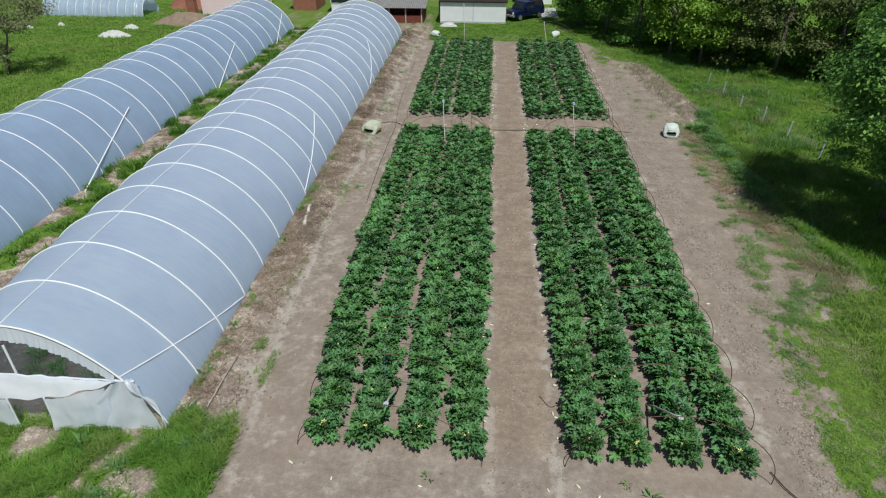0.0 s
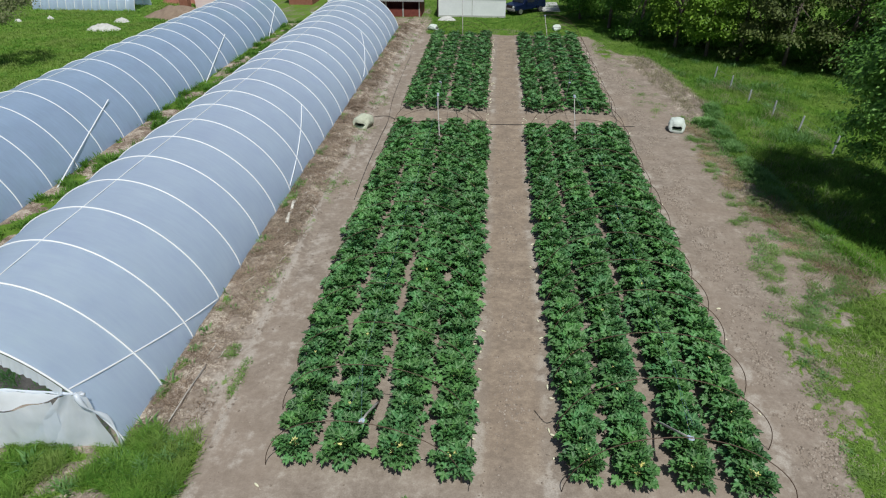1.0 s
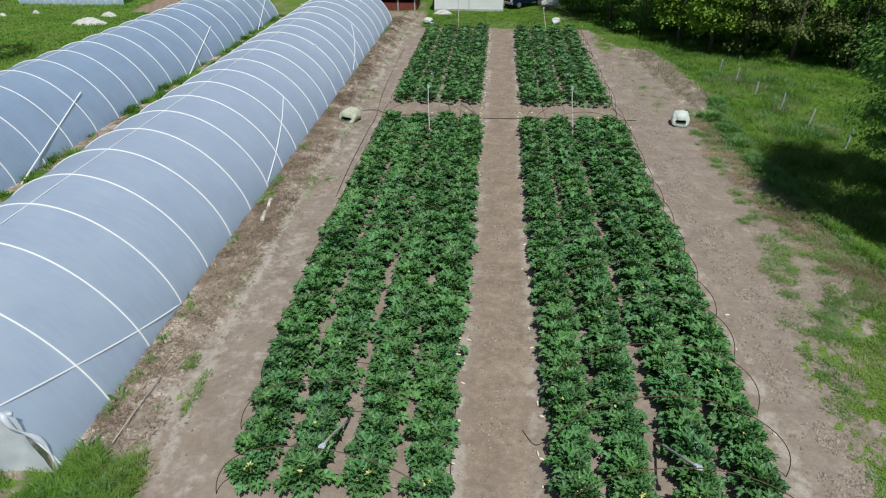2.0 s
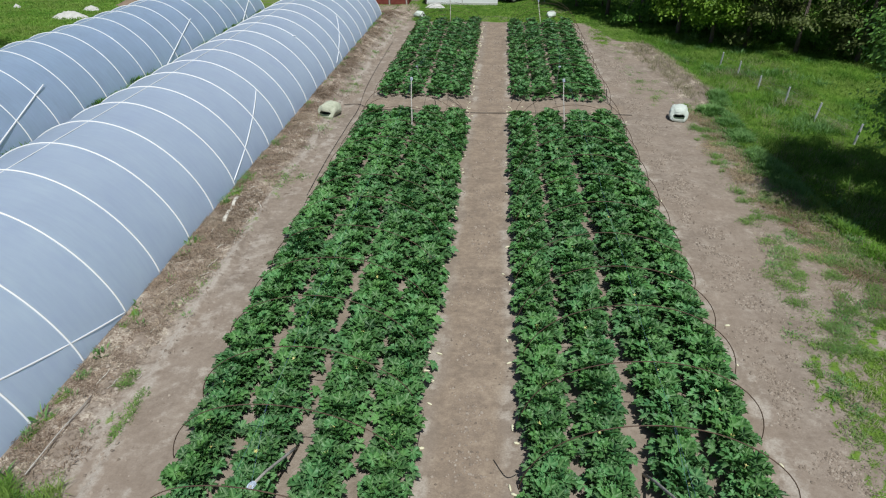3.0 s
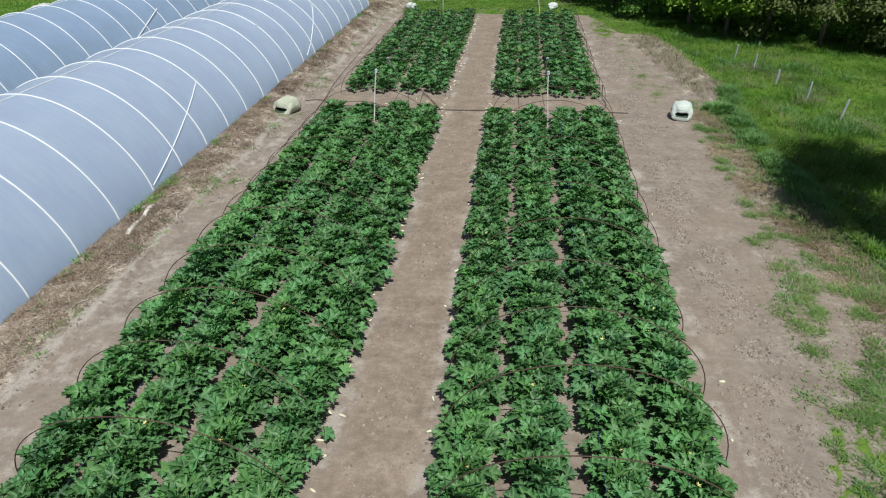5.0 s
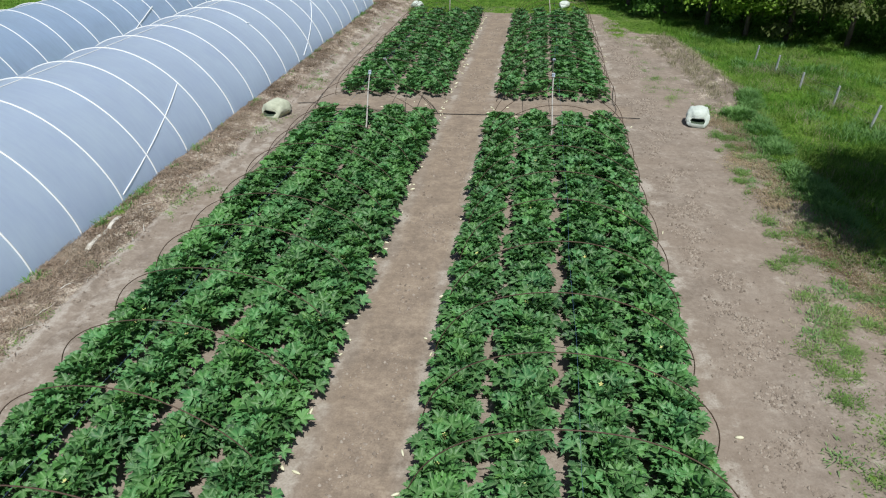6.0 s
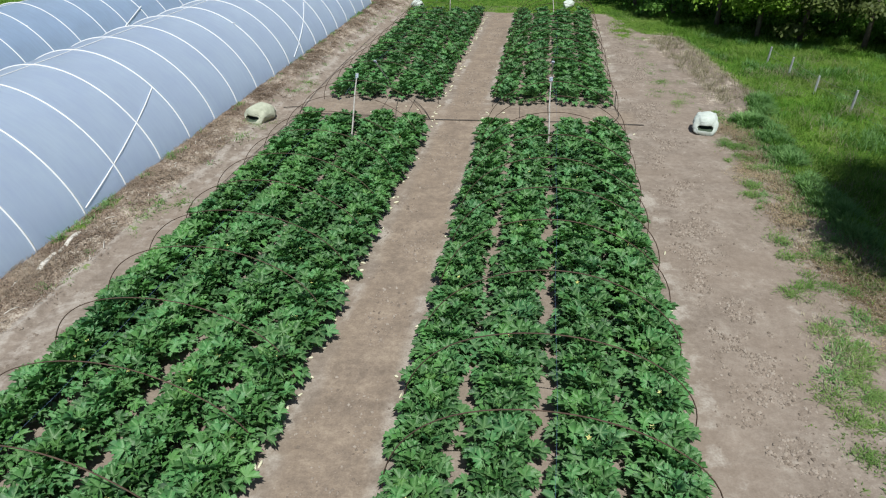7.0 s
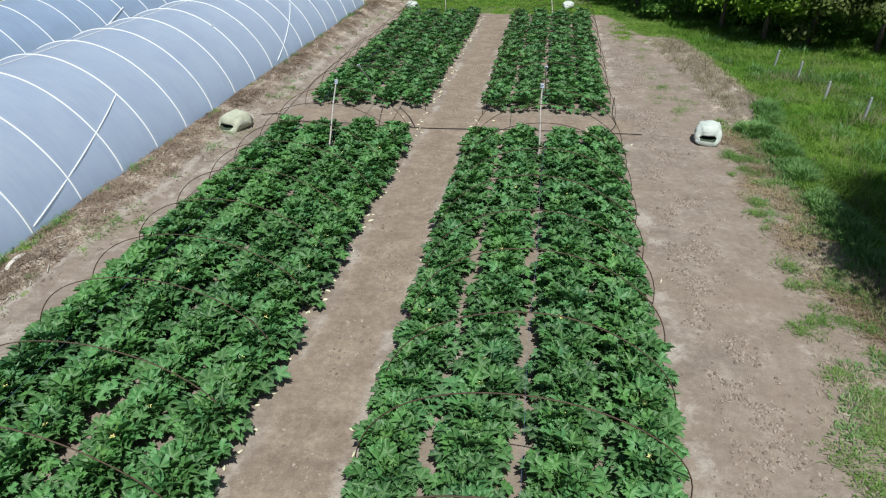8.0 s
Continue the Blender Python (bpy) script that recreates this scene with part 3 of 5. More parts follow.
def clumps(n, seed, x0, x1, y0, y1, amount, reach, each):
    """Spots bunched into separate clumps."""
    rng = np.random.default_rng(seed)
    mid = scatter(n, x0, x1, y0, y1, amount, seed + 1)
    r = rng.uniform(0.35, 1.0, len(mid)) * reach
    k = np.repeat(np.arange(len(mid)), each)
    off = rng.normal(0, 0.55, (len(k), 2)) * r[k][:, None]
    keep = rng.uniform(0, reach, len(k)) < r[k]
    return np.column_stack([mid[k, :2] + off, 0.6 + 0.6 * r[k] / reach])[keep]


def headland(x, y):
    """The strip of bare soil on which single weeds stand."""
    return step(0.0, 1.0, x - sparse_edge(y)) * step(0.6, -0.4, x - verge_edge(y)) * step(0.25, 0.6, fbm(x, y, 0.9, 111)) * step(38, 35, y) * (0.4 + 0.6 * step(27, 20, y))


tufts("headland_weeds", "scattered low green weeds on bare soil", "weeds", DULL, clumps(820, 41, 8.8, 13.5, 9, 38, headland, 0.27, 40), 6, 0.1, 0.015, 0.1, 1.4, 42)
tufts("headland_weeds", "scattered grey-green broadleaf weeds on bare soil", "weeds", WEED, clumps(460, 45, 8.8, 13.5, 9, 38, headland, 0.26, 24), 5, 0.1, 0.022, 0.12, 1.5, 46)
tufts("bank_straw", "grey dry straw standing on a low bank", "dead grass", STRAW, scatter(5200, 9.5, 13.6, 37, 50.6, lambda x, y: wedge(x, y) * (0.3 + 0.7 * step(0.35, 0.6, fbm(x, y, 0.6, 57))), 51), 5, 0.24, 0.013, 0.12, 0.6, 52)
tufts("headland_weeds", "low green weeds along the far track", "weeds", DULL, clumps(60, 53, 9.3, 10.8, 36, 52, lambda x, y: np.exp(-((x - 10.0) / 0.5) ** 2), 0.4, 18), 5, 0.08, 0.016, 0.12, 1.5, 54)
tufts("headland_weeds", "yellow-green weeds on the strip's pale edge", "weeds", DULL, np.concatenate([scatter(260, -6.5, -6.05, 12.7, 14.2, lambda x, y: np.exp(-((x + 6.24) / 0.1) ** 2), 121), scatter(120, -7.05, -6.6, 14.2, 14.8, lambda x, y: np.exp(-((x + 6.83) / 0.15) ** 2), 123)]), 8, 0.09, 0.016, 0.07, 1.2, 122)
tufts("headland_weeds", "sparse pale weeds beside the tunnel strip", "weeds", DULL, clumps(190, 47, -7.4, -5.9, 11, 56, lambda x, y: step(0.45, 0.65, fbm(x, y, 1.4, 113)) * np.exp(-((x + 6.5) / 0.5) ** 2), 0.34, 18), 5, 0.06, 0.018, 0.1, 1.6, 48)


tufts("withered_weeds", "withered red-brown weeds along the tunnel", "dead grass", DEAD_BROWN, clumps(1500, 61, -8.2, -6.6, 11.2, 59, lambda x, y: (0.2 + 0.8 * step(-7.2, -7.7, x)) * step(0.4, 0.6, fbm(x, y, 0.8, 121)) * (0.45 + 0.55 * step(14, 20, y)), 0.36, 12), 5, 0.1, 0.017, 0.12, 1.6, 62)
tufts("corner_weeds", "taller mixed weeds before the tunnel's end", "weeds", WEED, clumps(45, 65, -14, -6.2, 5, 11.4, grass_amount, 0.22, 24), 6, 0.2, 0.028, 0.06, 0.9, 66)
tufts("corner_weeds", "tall light green grass clumps before the tunnel", "weeds", MEADOW, clumps(380, 67, -14, -6.2, 5, 11.4, grass_amount, 0.26, 26), 6, 0.26, 0.016, 0.08, 1.0, 68)


def long_grass(x, y):
    """Rank growth in the verge's hollow."""
    return grass_amount(x, y) * step(0.0, 1.0, x - verge_edge(y)) * step(0.42, 0.62, fbm(x, y, 1.6, 131))


tufts("rank_grass", "long rank grass in dark clumps on the verge", "grass", RANK, clumps(800, 71, 12.5, 24, 18, 54, long_grass, 0.7, 20), 6, 0.36, 0.018, 0.18, 0.9, 72)
tufts("seeding_grass", "pale dry seed heads over the long grass", "grass", STRAW, scatter(9000, 13.6, 19.5, 24, 47, lambda x, y: step(0.46, 0.62, fbm(x, y, 1.5, 137)) * step(0.3, 1.2, x - verge_edge(y)) * (0.35 + 0.65 * np.exp(-((x - 17.3 + (y - 36) * 0.16) / 0.8) ** 2)), 138), 5, 0.45, 0.009, 0.16, 0.7, 139)
tufts("rank_weeds", "tall blue-green weeds in long grass", "weeds", WEED, clumps(220, 73, 12.5, 22, 18, 54, long_grass, 0.5, 20), 6, 0.36, 0.03, 0.12, 0.8, 74)


def stalks():
    """Bleached stalks and sticks lying along the strip."""
    rnd = random.Random(15)
    g = Geo()
    for k in range(70):
        x, y = min(-6.6, rnd.gauss(-7.2, 0.4)), rnd.uniform(11.5, 58)
        ln, a = rnd.uniform(0.15, 0.7) * rnd.uniform(0.4, 1), math.pi / 2 + rnd.gauss(0, 0.35)
        pts = []
        for s in (-0.5, -0.15, 0.2, 0.5):
            px, py = x + ln * s * math.cos(a) + rnd.gauss(0, 0.015), y + ln * s * math.sin(a)
            pts.append((px, py, float(ground_height(px, py)) + 0.03))
        th = rnd.uniform(0.005, 0.014)
        g.tube(pts, [th * 0.7, th, th * 0.9, th * 0.4], 5)
    tagged(part("dry_stalks", g, PALE_WOOD, None), "bleached stalks lying on the dead grass", "dry stalks", kind="stuff")


stalks()


def clods():
    """Crumbs of soil on the wheel track and headland."""
    rng = np.random.default_rng(31)
    n = 90000
    x, y = rng.normal(8.8, 0.36, n), rng.uniform(8, 55, n)
    x += (fbm(x, y, 3.0, 97) - 0.5) * 0.8
    m = n // 8
    x[:m], y[:m] = rng.uniform(-6.4, 11.5, m), rng.uniform(8, 57, m)
    x[m:2 * m], y[m:2 * m] = rng.normal(-6.7, 0.6, m), rng.uniform(11, 57, m)
    x[2 * m:3 * m], y[2 * m:3 * m] = rng.normal(1.4, 0.4, m), rng.uniform(9, 57, m)
    keep = (fbm(x, y, 0.7, 95) > 0.45 + 0.12 * rng.uniform(0, 1, n)) & ~((x > -5.2) & (x < 7.6) & ((x < 0.3) | (x > 2.3)) & (y > 10.3))
    x, y = x[keep], y[keep]
    k = len(x)
    ico = np.array([(1, 0, 0), (-1, 0, 0), (0, 1, 0), (0, -1, 0), (0, 0, 1)], float)
    fac = np.array([(0, 2, 4), (2, 1, 4), (1, 3, 4), (3, 0, 4)])
    s = 0.007 + (0.04 + 0.02 * step(-5.8, -6.2, x)) * rng.uniform(0, 1, k) ** 4 + 0.016 * (rng.uniform(0, 1, k) > 0.98)
    V = ico[None] * rng.uniform(0.55, 1.25, (k, 5, 3)) * s[:, None, None]
    a = rng.uniform(0, 6.3, k)
    c, t = np.cos(a)[:, None], np.sin(a)[:, None]
    W = np.stack([V[..., 0] * c - V[..., 1] * t + x[:, None], V[..., 0] * t + V[..., 1] * c + y[:, None], V[..., 2] * 1.15 + ground_height(x, y)[:, None] + s[:, None] * 0.1], -1)
    F = (np.arange(k)[:, None, None] * 5 + fac[None]).reshape(-1, 3)
    tagged(new("soil_clods", np_mesh("soil_clods", W.reshape(-1, 3), F, CLOD)), "loose brown crumbs of soil on the track", "soil", kind="stuff")


clods()


# ---- plastic tunnels ----
def profile(r, a, y, slack):
    """A point of the tunnel's section; a slack end hangs flatter over its first bays."""
    p = 1.32 + slack * float(np.interp(y, (0, 2, 4, 7), (0.27, 0.18, 0.03, -0.05)))
    h = r * (0.907 - slack * float(np.interp(y, (0, 2, 4, 9, 19), (0.018, 0.01, 0.004, 0.008, 0.024))))
    h -= 0.32 * max(0.0, y - 8) / 38                   # the ridge falls a little towards the far end
    return r * math.cos(a), h * math.sin(a) ** p


def tunnel(name, label, cx, r, y0, pitch, bays, braces, seed, slack):
    rnd = random.Random(seed)
    base = empty(name)
    base.matrix_world = pose(cx, y0, 0.016 * (y0 - 17), math.degrees(math.atan(0.016 if slack else 0.0135)), 0, -0.35 if slack else -1.0)
    tagged(base, label, "polytunnel", "plastic tunnels beside the field")
    rows, per = [], 6
    for i in range(bays * per + 1):
        u = (i % per) / per
        sag = 0.035 * (4 * u * (1 - u)) + (0.008 * rnd.random() if 0 < u else 0)
        row = []
        for k in range(49):
            x, z = profile(r - sag - 0.012, math.pi * k / 48, i * pitch / per, slack)
            row.append((x, i * pitch / per, max(-0.03, z)))
        rows.append(row)
    part("film", Geo().grid(rows), FILM if cx > -15 else FILM_OLD, base, "milky blue-white plastic film", True)

    def hoop_at(y):
        pts = [profile(r, math.pi * k / 40, y, slack) for k in range(41)]
        return Geo().tube([(x, 0, max(-0.05, z)) for x, z in pts], 0.027, 7).mesh("hoop", PIPE, True)

    for i in range(bays + 1):
        h = part("hoop", hoop_at(i * pitch), PIPE, base)
        h.location = (0, i * pitch + rnd.uniform(-0.03, 0.03), 0)
    ridge = [(0, i * pitch / 2, profile(r, math.pi / 2, i * pitch / 2, slack)[1] - 0.018) for i in range(2 * bays + 1)]
    part("ridge_pipe", Geo().tube(ridge, 0.014, 6), PIPE, base)
    for (ya, za), (yb, zb) in braces:
        pts = []
        for k in range(13):
            y, z = ya + (yb - ya) * k / 12, za + (zb - za) * k / 12
            a = min((abs(profile(r, i * math.pi / 800, y - y0, slack)[1] - z), i) for i in range(400))[1] * math.pi / 800
            pts.append((profile(r - 0.028, a, y - y0, slack)[0], y - y0, z))
        if not slack:                                  # outside the film, footed clear of it
            pts = [Vector(pts[0]) + Vector((0.12, 0, 0)), Vector(pts[-1]) + Vector((0.28, 0, 0))]
        part("brace", Geo().tube(pts, 0.022 if slack else 0.032, 6), PIPE, base)
    for i in range(2, bays, 6):                        # inner tie bars
        part("tie_bar", Geo().tube([(-r * 0.6, i * pitch, r * 0.66), (r * 0.6, i * pitch, r * 0.66)], 0.02, 5), PIPE, base)
    return base


NEAR = tunnel("polytunnel", "long round tunnel of milky blue plastic film", TUNNEL_X[0], TUNNEL_R[0], 11.15, 1.957, 23, (((11.2, 1.68), (17.0, 0.05)), ((30.75, 1.9), (25.0, 0.2)), ((46.2, 1.95), (41.3, 0.2))), 3, 1.0)
tunnel("polytunnel", "second long tunnel of grey-blue plastic film", TUNNEL_X[1] - 0.1, TUNNEL_R[1], 10.75, 1.965, 24, (((31.2, 1.8), (24.5, 0.05)), ((46.3, 1.7), (39.9, 0.05)), ((57.2, 1.6), (52.0, 0.05))), 4, 0.0)


def crumple(rows, amount):
    """The same sheet with slack creases pressed into it."""
    out = []
    for i, row in enumerate(rows):
        new_row = []
        for p in row:
            x, y, z = p[0], p[1], p[2]
            a = float(fbm(x * 1.6 + z, z * 2.2 - x, 0.7, 205)) - 0.5
            b = float(fbm(x * 3.0 - z * 2, z * 3.0 + i * 0.1, 0.6, 209)) - 0.5
            new_row.append((x + amount * 0.2 * b, y + amount * a - amount * 0.3, z + amount * 0.35 * b))
        out.append(new_row)
    return out


def tunnel_front():
    """The near end: gathered skirt under the arch, a cross pipe, and a slack curtain with a doorway."""
    r = TUNNEL_R[0]
    skirt = []
    for d in (0.0, 0.1, 0.2, 0.3, 0.42):
        row = []
        for k in range(241):
            a = math.pi * (0.24 + 0.52 * k / 240)
            x, z = profile(r - 0.03, a, 0, 1.0)
            drop = d * (0.35 + 0.65 * math.sin(math.pi * k / 240) ** 0.5) * (1 + 0.06 * math.sin(k * 0.31))
            pleat = math.sin(k * 0.93) + 0.6 * math.sin(k * 0.57 + 1) + 0.4 * math.sin(k * 1.71)
            row.append((x * (1 - drop * 0.08), -0.03 - 0.035 * pleat * d - 0.1 * d, z - drop))
        skirt.append(row)
    part("end_skirt", Geo().grid(skirt), FILM_END, NEAR, "gathered white film hanging from the end arch", True)
    part("cross_pipe", Geo().tube([(-2.75 + 5.5 * k / 30, -0.03 + 0.008 * math.sin(k * 2.1), 1.59 + 0.012 * math.sin(k * 1.3) + 0.03 * (k / 15 - 1) ** 2) for k in range(31)], [0.034 + 0.012 * math.sin(k * 1.7) for k in range(31)], 8), FILM_END, NEAR, "white film rolled round the cross pipe", True)
    part("door_post", Geo().tube([(-0.5, -0.02, 1.58), (-0.5, 0.0, 2.6)], 0.03, 7), PIPE, NEAR)

    def depth(x):
        """How far the slack film bulges out before the end."""
        return 0.02 + 0.3 * max(0.0, 1 - ((x + 0.7) / 2.95) ** 2) ** 0.8

    def brim(x):
        return 1.62 - 0.56 * (depth(x) / 0.32) ** 1.6 + 0.02 * math.sin(x * 6)

    span = [-3.0 + 5.25 * i / 42 for i in range(43)]
    rows = []
    for s in range(6):
        k = s / 5
        rows.append([(x, -0.03 - depth(x) * k, 1.6 + (brim(x) - 1.6) * k ** 1.3 + 0.025 * math.sin(x * 7 + s) * k) for x in span])
    rows = crumple(rows, 0.1)
    part("end_canopy", Geo().grid(rows), FILM_END, NEAR, "slack white film sloping out from the cross pipe", True)

    def curtain(x0, x1, n):
        rows = []
        for s in range(8):
            k = s / 7
            rows.append([(x, -0.03 - depth(x) - 0.08 * k + 0.035 * math.sin(x * 10 + k * 2) * k, brim(x) * (1 - k) + 0.08 * k - 0.05) for x in [x0 + (x1 - x0) * i / n for i in range(n + 1)]])
        return Geo().grid(crumple(rows, 0.12))

    part("end_curtain", curtain(0.3, 1.95, 26), FILM_END, NEAR, "slack white film curtain", True)
    part("end_curtain", curtain(-3.0, -0.75, 22), FILM_END, NEAR, "slack white film curtain", True)
    wedge = []
    for s in range(9):
        k = s / 8
        a = Vector((2.15, -0.05, 1.58)).lerp(Vector((0.85, -0.3, -0.05)), k)
        b = Vector((2.7, -0.02, 1.7)).lerp(Vector((3.22, -0.1, -0.05)), k)
        wedge.append([a.lerp(b, i / 10) + Vector((0, -0.06 * math.sin(i * 1.1 + s * 0.5), 0.03 * math.sin(i * 0.9 + s))) for i in range(11)])
    part("end_wedge", Geo().grid(crumple(wedge, 0.14)), FILM_END, NEAR, "loose white film beside the end arch", True)
    for x in (-0.75, 0.3):
        part("door_jamb", Geo().tube([(x, -0.08 - depth(x), -0.05), (x, -0.06 - depth(x), brim(x))], 0.025, 6), PIPE, NEAR)
    fold = [(2.55 + 0.72 * k / 10, -0.06 - 0.1 * math.sin(k * 0.7), 1.7 * (1 - k / 10) ** 0.75) for k in range(11)]
    part("film_fold", Geo().tube(fold, [0.045 + 0.03 * math.sin(k * 1.3) for k in range(11)], 7), FILM_END, NEAR, "crumpled edge of loose film", True)

    for child in NEAR.children:                        # the end hangs from the field side
        if child.name.split(".")[0] in ("cross_pipe", "door_post", "end_canopy", "end_curtain", "end_wedge", "door_jamb", "film_fold"):
            child.location.x += 0.4


tunnel_front()


# ---- zucchini ----
def leaf_geo(reach, height, pitch, size, seed, full=True):
    """A stalk from the plant's middle and a deeply lobed, toothed blade; the stalk leaves along +x. Gives verts, faces, veins."""
    rnd = random.Random(seed)
    g = Geo()
    hub = Vector((reach, 0, height))
    if full:
        g.tube([(0.02, 0, 0.03), (reach * 0.5, 0, height * 0.74), hub], [0.011, 0.009, 0.006], 3)
    else:
        g.grid([[(0.02, -0.01, 0.03), (0.02, 0.01, 0.03)], [(reach * 0.5, -0.008, height * 0.74), (reach * 0.5, 0.008, height * 0.74)], [tuple(hub + Vector((0, -0.006, 0))), tuple(hub + Vector((0, 0.006, 0)))]])
    stalk = len(g.v)
    lobes = [(-122, 0.86), (-61, 0.98), (0, 1.06), (61, 0.98), (122, 0.86)]
    teeth = ((-30, 0.45, 0.0), (-25, 0.8, 0.08), (-20, 0.69, 0.1), (-14, 0.99, 0.35), (-7, 0.84, 0.55), (0, 1.1, 1.0), (7, 0.84, 0.55), (14, 0.98, 0.35), (20, 0.68, 0.1), (25, 0.79, 0.08)) if full else ((-30, 0.55, 0.0), (-20, 0.94, 0.2), (-9, 0.88, 0.45), (0, 1.06, 1.0), (9, 0.88, 0.45), (20, 0.93, 0.2))
    ring, veins = [], []
    for deg, ln in lobes:
        ln *= rnd.uniform(0.88, 1.12)
        for off, f, v in teeth:
            ring.append((deg + off + rnd.uniform(-1.5, 1.5), ln * f * rnd.uniform(0.93, 1.07)))
            veins.append(v)
    ring.append((147, 0.38)), veins.append(0.0)
    turn = Matrix.Translation(hub) @ Matrix.Rotation(radians(-pitch), 4, "Y")
    cup, fold = rnd.uniform(-0.1, 0.4), rnd.uniform(0.25, 0.75)

    def place(deg, rad, v):
        a = radians(deg)
        x, y = size * (rad * math.cos(a) + 0.12), size * rad * math.sin(a)
        z = size * (cup * rad - 0.36 * rad ** 2 + fold * abs(rad * math.sin(a)) + (0.34 * (1 - v) - 0.1) * min(1, rad * 1.6))
        return turn @ Vector((x, y, z))

    n = len(ring)
    verts = [turn @ Vector((size * 0.08, 0, -size * 0.05))]
    verts += [place(d, r, v) for (d, r), v in zip(ring, veins)]
    faces = [(0, 1 + i, 2 + i) for i in range(n - 1)]
    marks = [1.0] + veins
    g.add(verts, faces)
    return g, [1.0] * stalk + marks


def leaf_mesh(name, reach, height, pitch, size, seed, full=True, material=None):
    g, marks = leaf_geo(reach, height, pitch, size, seed, full)
    me = g.mesh(name, material or LEAF, True)
    me.attributes.new("vein", "FLOAT", "POINT").data.foreach_set("value", np.array(marks, np.float32))
    return me


LEAVES, SMALL = {"inner": [], "middle": [], "outer": []}, {"inner": [], "middle": [], "outer": []}
for s in range(4):
    for into, full in ((LEAVES, True), (SMALL, False)):
        into["inner"].append(leaf_mesh("leaf", 0.08 + 0.03 * s, 0.45 + 0.025 * s, 64 - 8 * s, 0.117, 100 + s, full, LEAF_YOUNG))
        into["middle"].append(leaf_mesh("leaf", 0.19 + 0.05 * s, 0.47 - 0.02 * s, 50 - 9 * s, 0.137, 200 + s, full))
        into["outer"].append(leaf_mesh("leaf", 0.32 + 0.035 * s, 0.4 - 0.065 * s, 28 - 13 * s, 0.144, 300 + s, full))


def arrays_of(me):
    me.calc_loop_triangles()
    v, f, a = np.empty(len(me.vertices) * 3, np.float32), np.empty(len(me.loop_triangles) * 3, np.int32), np.empty(len(me.vertices), np.float32)
    me.vertices.foreach_get("co", v), me.loop_triangles.foreach_get("vertices", f), me.attributes["vein"].data.foreach_get("value", a)
    return v.reshape(-1, 3), f.reshape(-1, 3), a


def joined_leaves(name, list_of, material):
    """One mesh from many leaves: pairs of a leaf mesh and its pose."""
    kept, V, F, A, count = {}, [], [], [], 0
    for me, m in list_of:
        if me.name not in kept:
            kept[me.name] = arrays_of(me)
        v, f, a = kept[me.name]
        t = np.array(m, np.float32)
        V.append(v @ t[:3, :3].T + t[:3, 3]), F.append(f + count), A.append(a)
        count += len(v)
    me = np_mesh(name, np.concatenate(V), np.concatenate(F), material, True)
    me.attributes.new("vein", "FLOAT", "POINT").data.foreach_set("value", np.concatenate(A))
    return me


CROWN = Geo().tube([(0, 0, -0.02), (0.01, 0, 0.06), (0, 0.01, 0.13)], [0.035, 0.045, 0.02], 6).mesh("crown_stem", STEM, True)


def flower_mesh():
    g = Geo()
    for k in range(5):
        a = 2 * math.pi * k / 5
        c, s = math.cos(a), math.sin(a)
        g.add([(0, 0, 0), (0.05 * c - 0.025 * s, 0.05 * s + 0.025 * c, 0.05), (0.1 * c, 0.1 * s, 0.07), (0.05 * c + 0.025 * s, 0.05 * s - 0.025 * c, 0.05)], [(0, 1, 2, 3)])
    g.tube([(0, 0, -0.25), (0, 0, 0.01)], 0.008, 4)
    return g.mesh("flower", FLOWER)


FLOWER_MESH = flower_mesh()


def plant_leaves(rnd, from_set, counts):
    """Mesh and pose of the leaves of one plant."""
    out, turn = [], rnd.uniform(0, 360)
    for kind, count in zip(("outer", "middle", "inner"), counts):
        for k in range(count + rnd.choice((-1, 0, 0))):
            turn += 137.5
            m = pose(0, 0, 0, rnd.uniform(-13, 13), rnd.uniform(-13, 13), turn + rnd.uniform(-24, 24)) @ Matrix.Diagonal((*[rnd.uniform(0.74, 1.2)] * 3, 1))
            out.append((rnd.choice(from_set[kind]), m))
    return out


FOLIAGE = [joined_leaves("foliage", plant_leaves(random.Random(900 + k), SMALL, (26, 22, 8)), LEAF_FAR) for k in range(4)]


THICKETS = [joined_leaves("foliage", plant_leaves(random.Random(950 + k), SMALL, (18, 16, 7)), LEAF_FAR) for k in range(8)]


def zucchini_model(seed, blossom=False):
    rnd = random.Random(seed)
    plant = new("zucchini_plant", CROWN)
    for mesh, m in plant_leaves(rnd, LEAVES, (9, 9, 5)):
        ob = new("leaf", mesh)
        ob.parent, ob.matrix_local = plant, m
    new("foliage", rnd.choice(FOLIAGE)).parent = plant
    for k in range(4 if blossom else rnd.choice((0, 1, 1))):
        ob = new("flower", FLOWER_MESH)
        ob.parent, ob.matrix_local = plant, pose(rnd.uniform(-0.13, 0.13), rnd.uniform(-0.13, 0.13), rnd.uniform(0.42, 0.54), rnd.uniform(-35, 35), rnd.uniform(-35, 35), rnd.uniform(0, 90)) @ Matrix.Scale(0.9 if blossom else 0.5, 4)
        tagged(ob, "pale yellow flower")
    return tagged(plant, "dark green zucchini plant with large lobed leaves", "zucchini plant", "zucchini plants in rows")


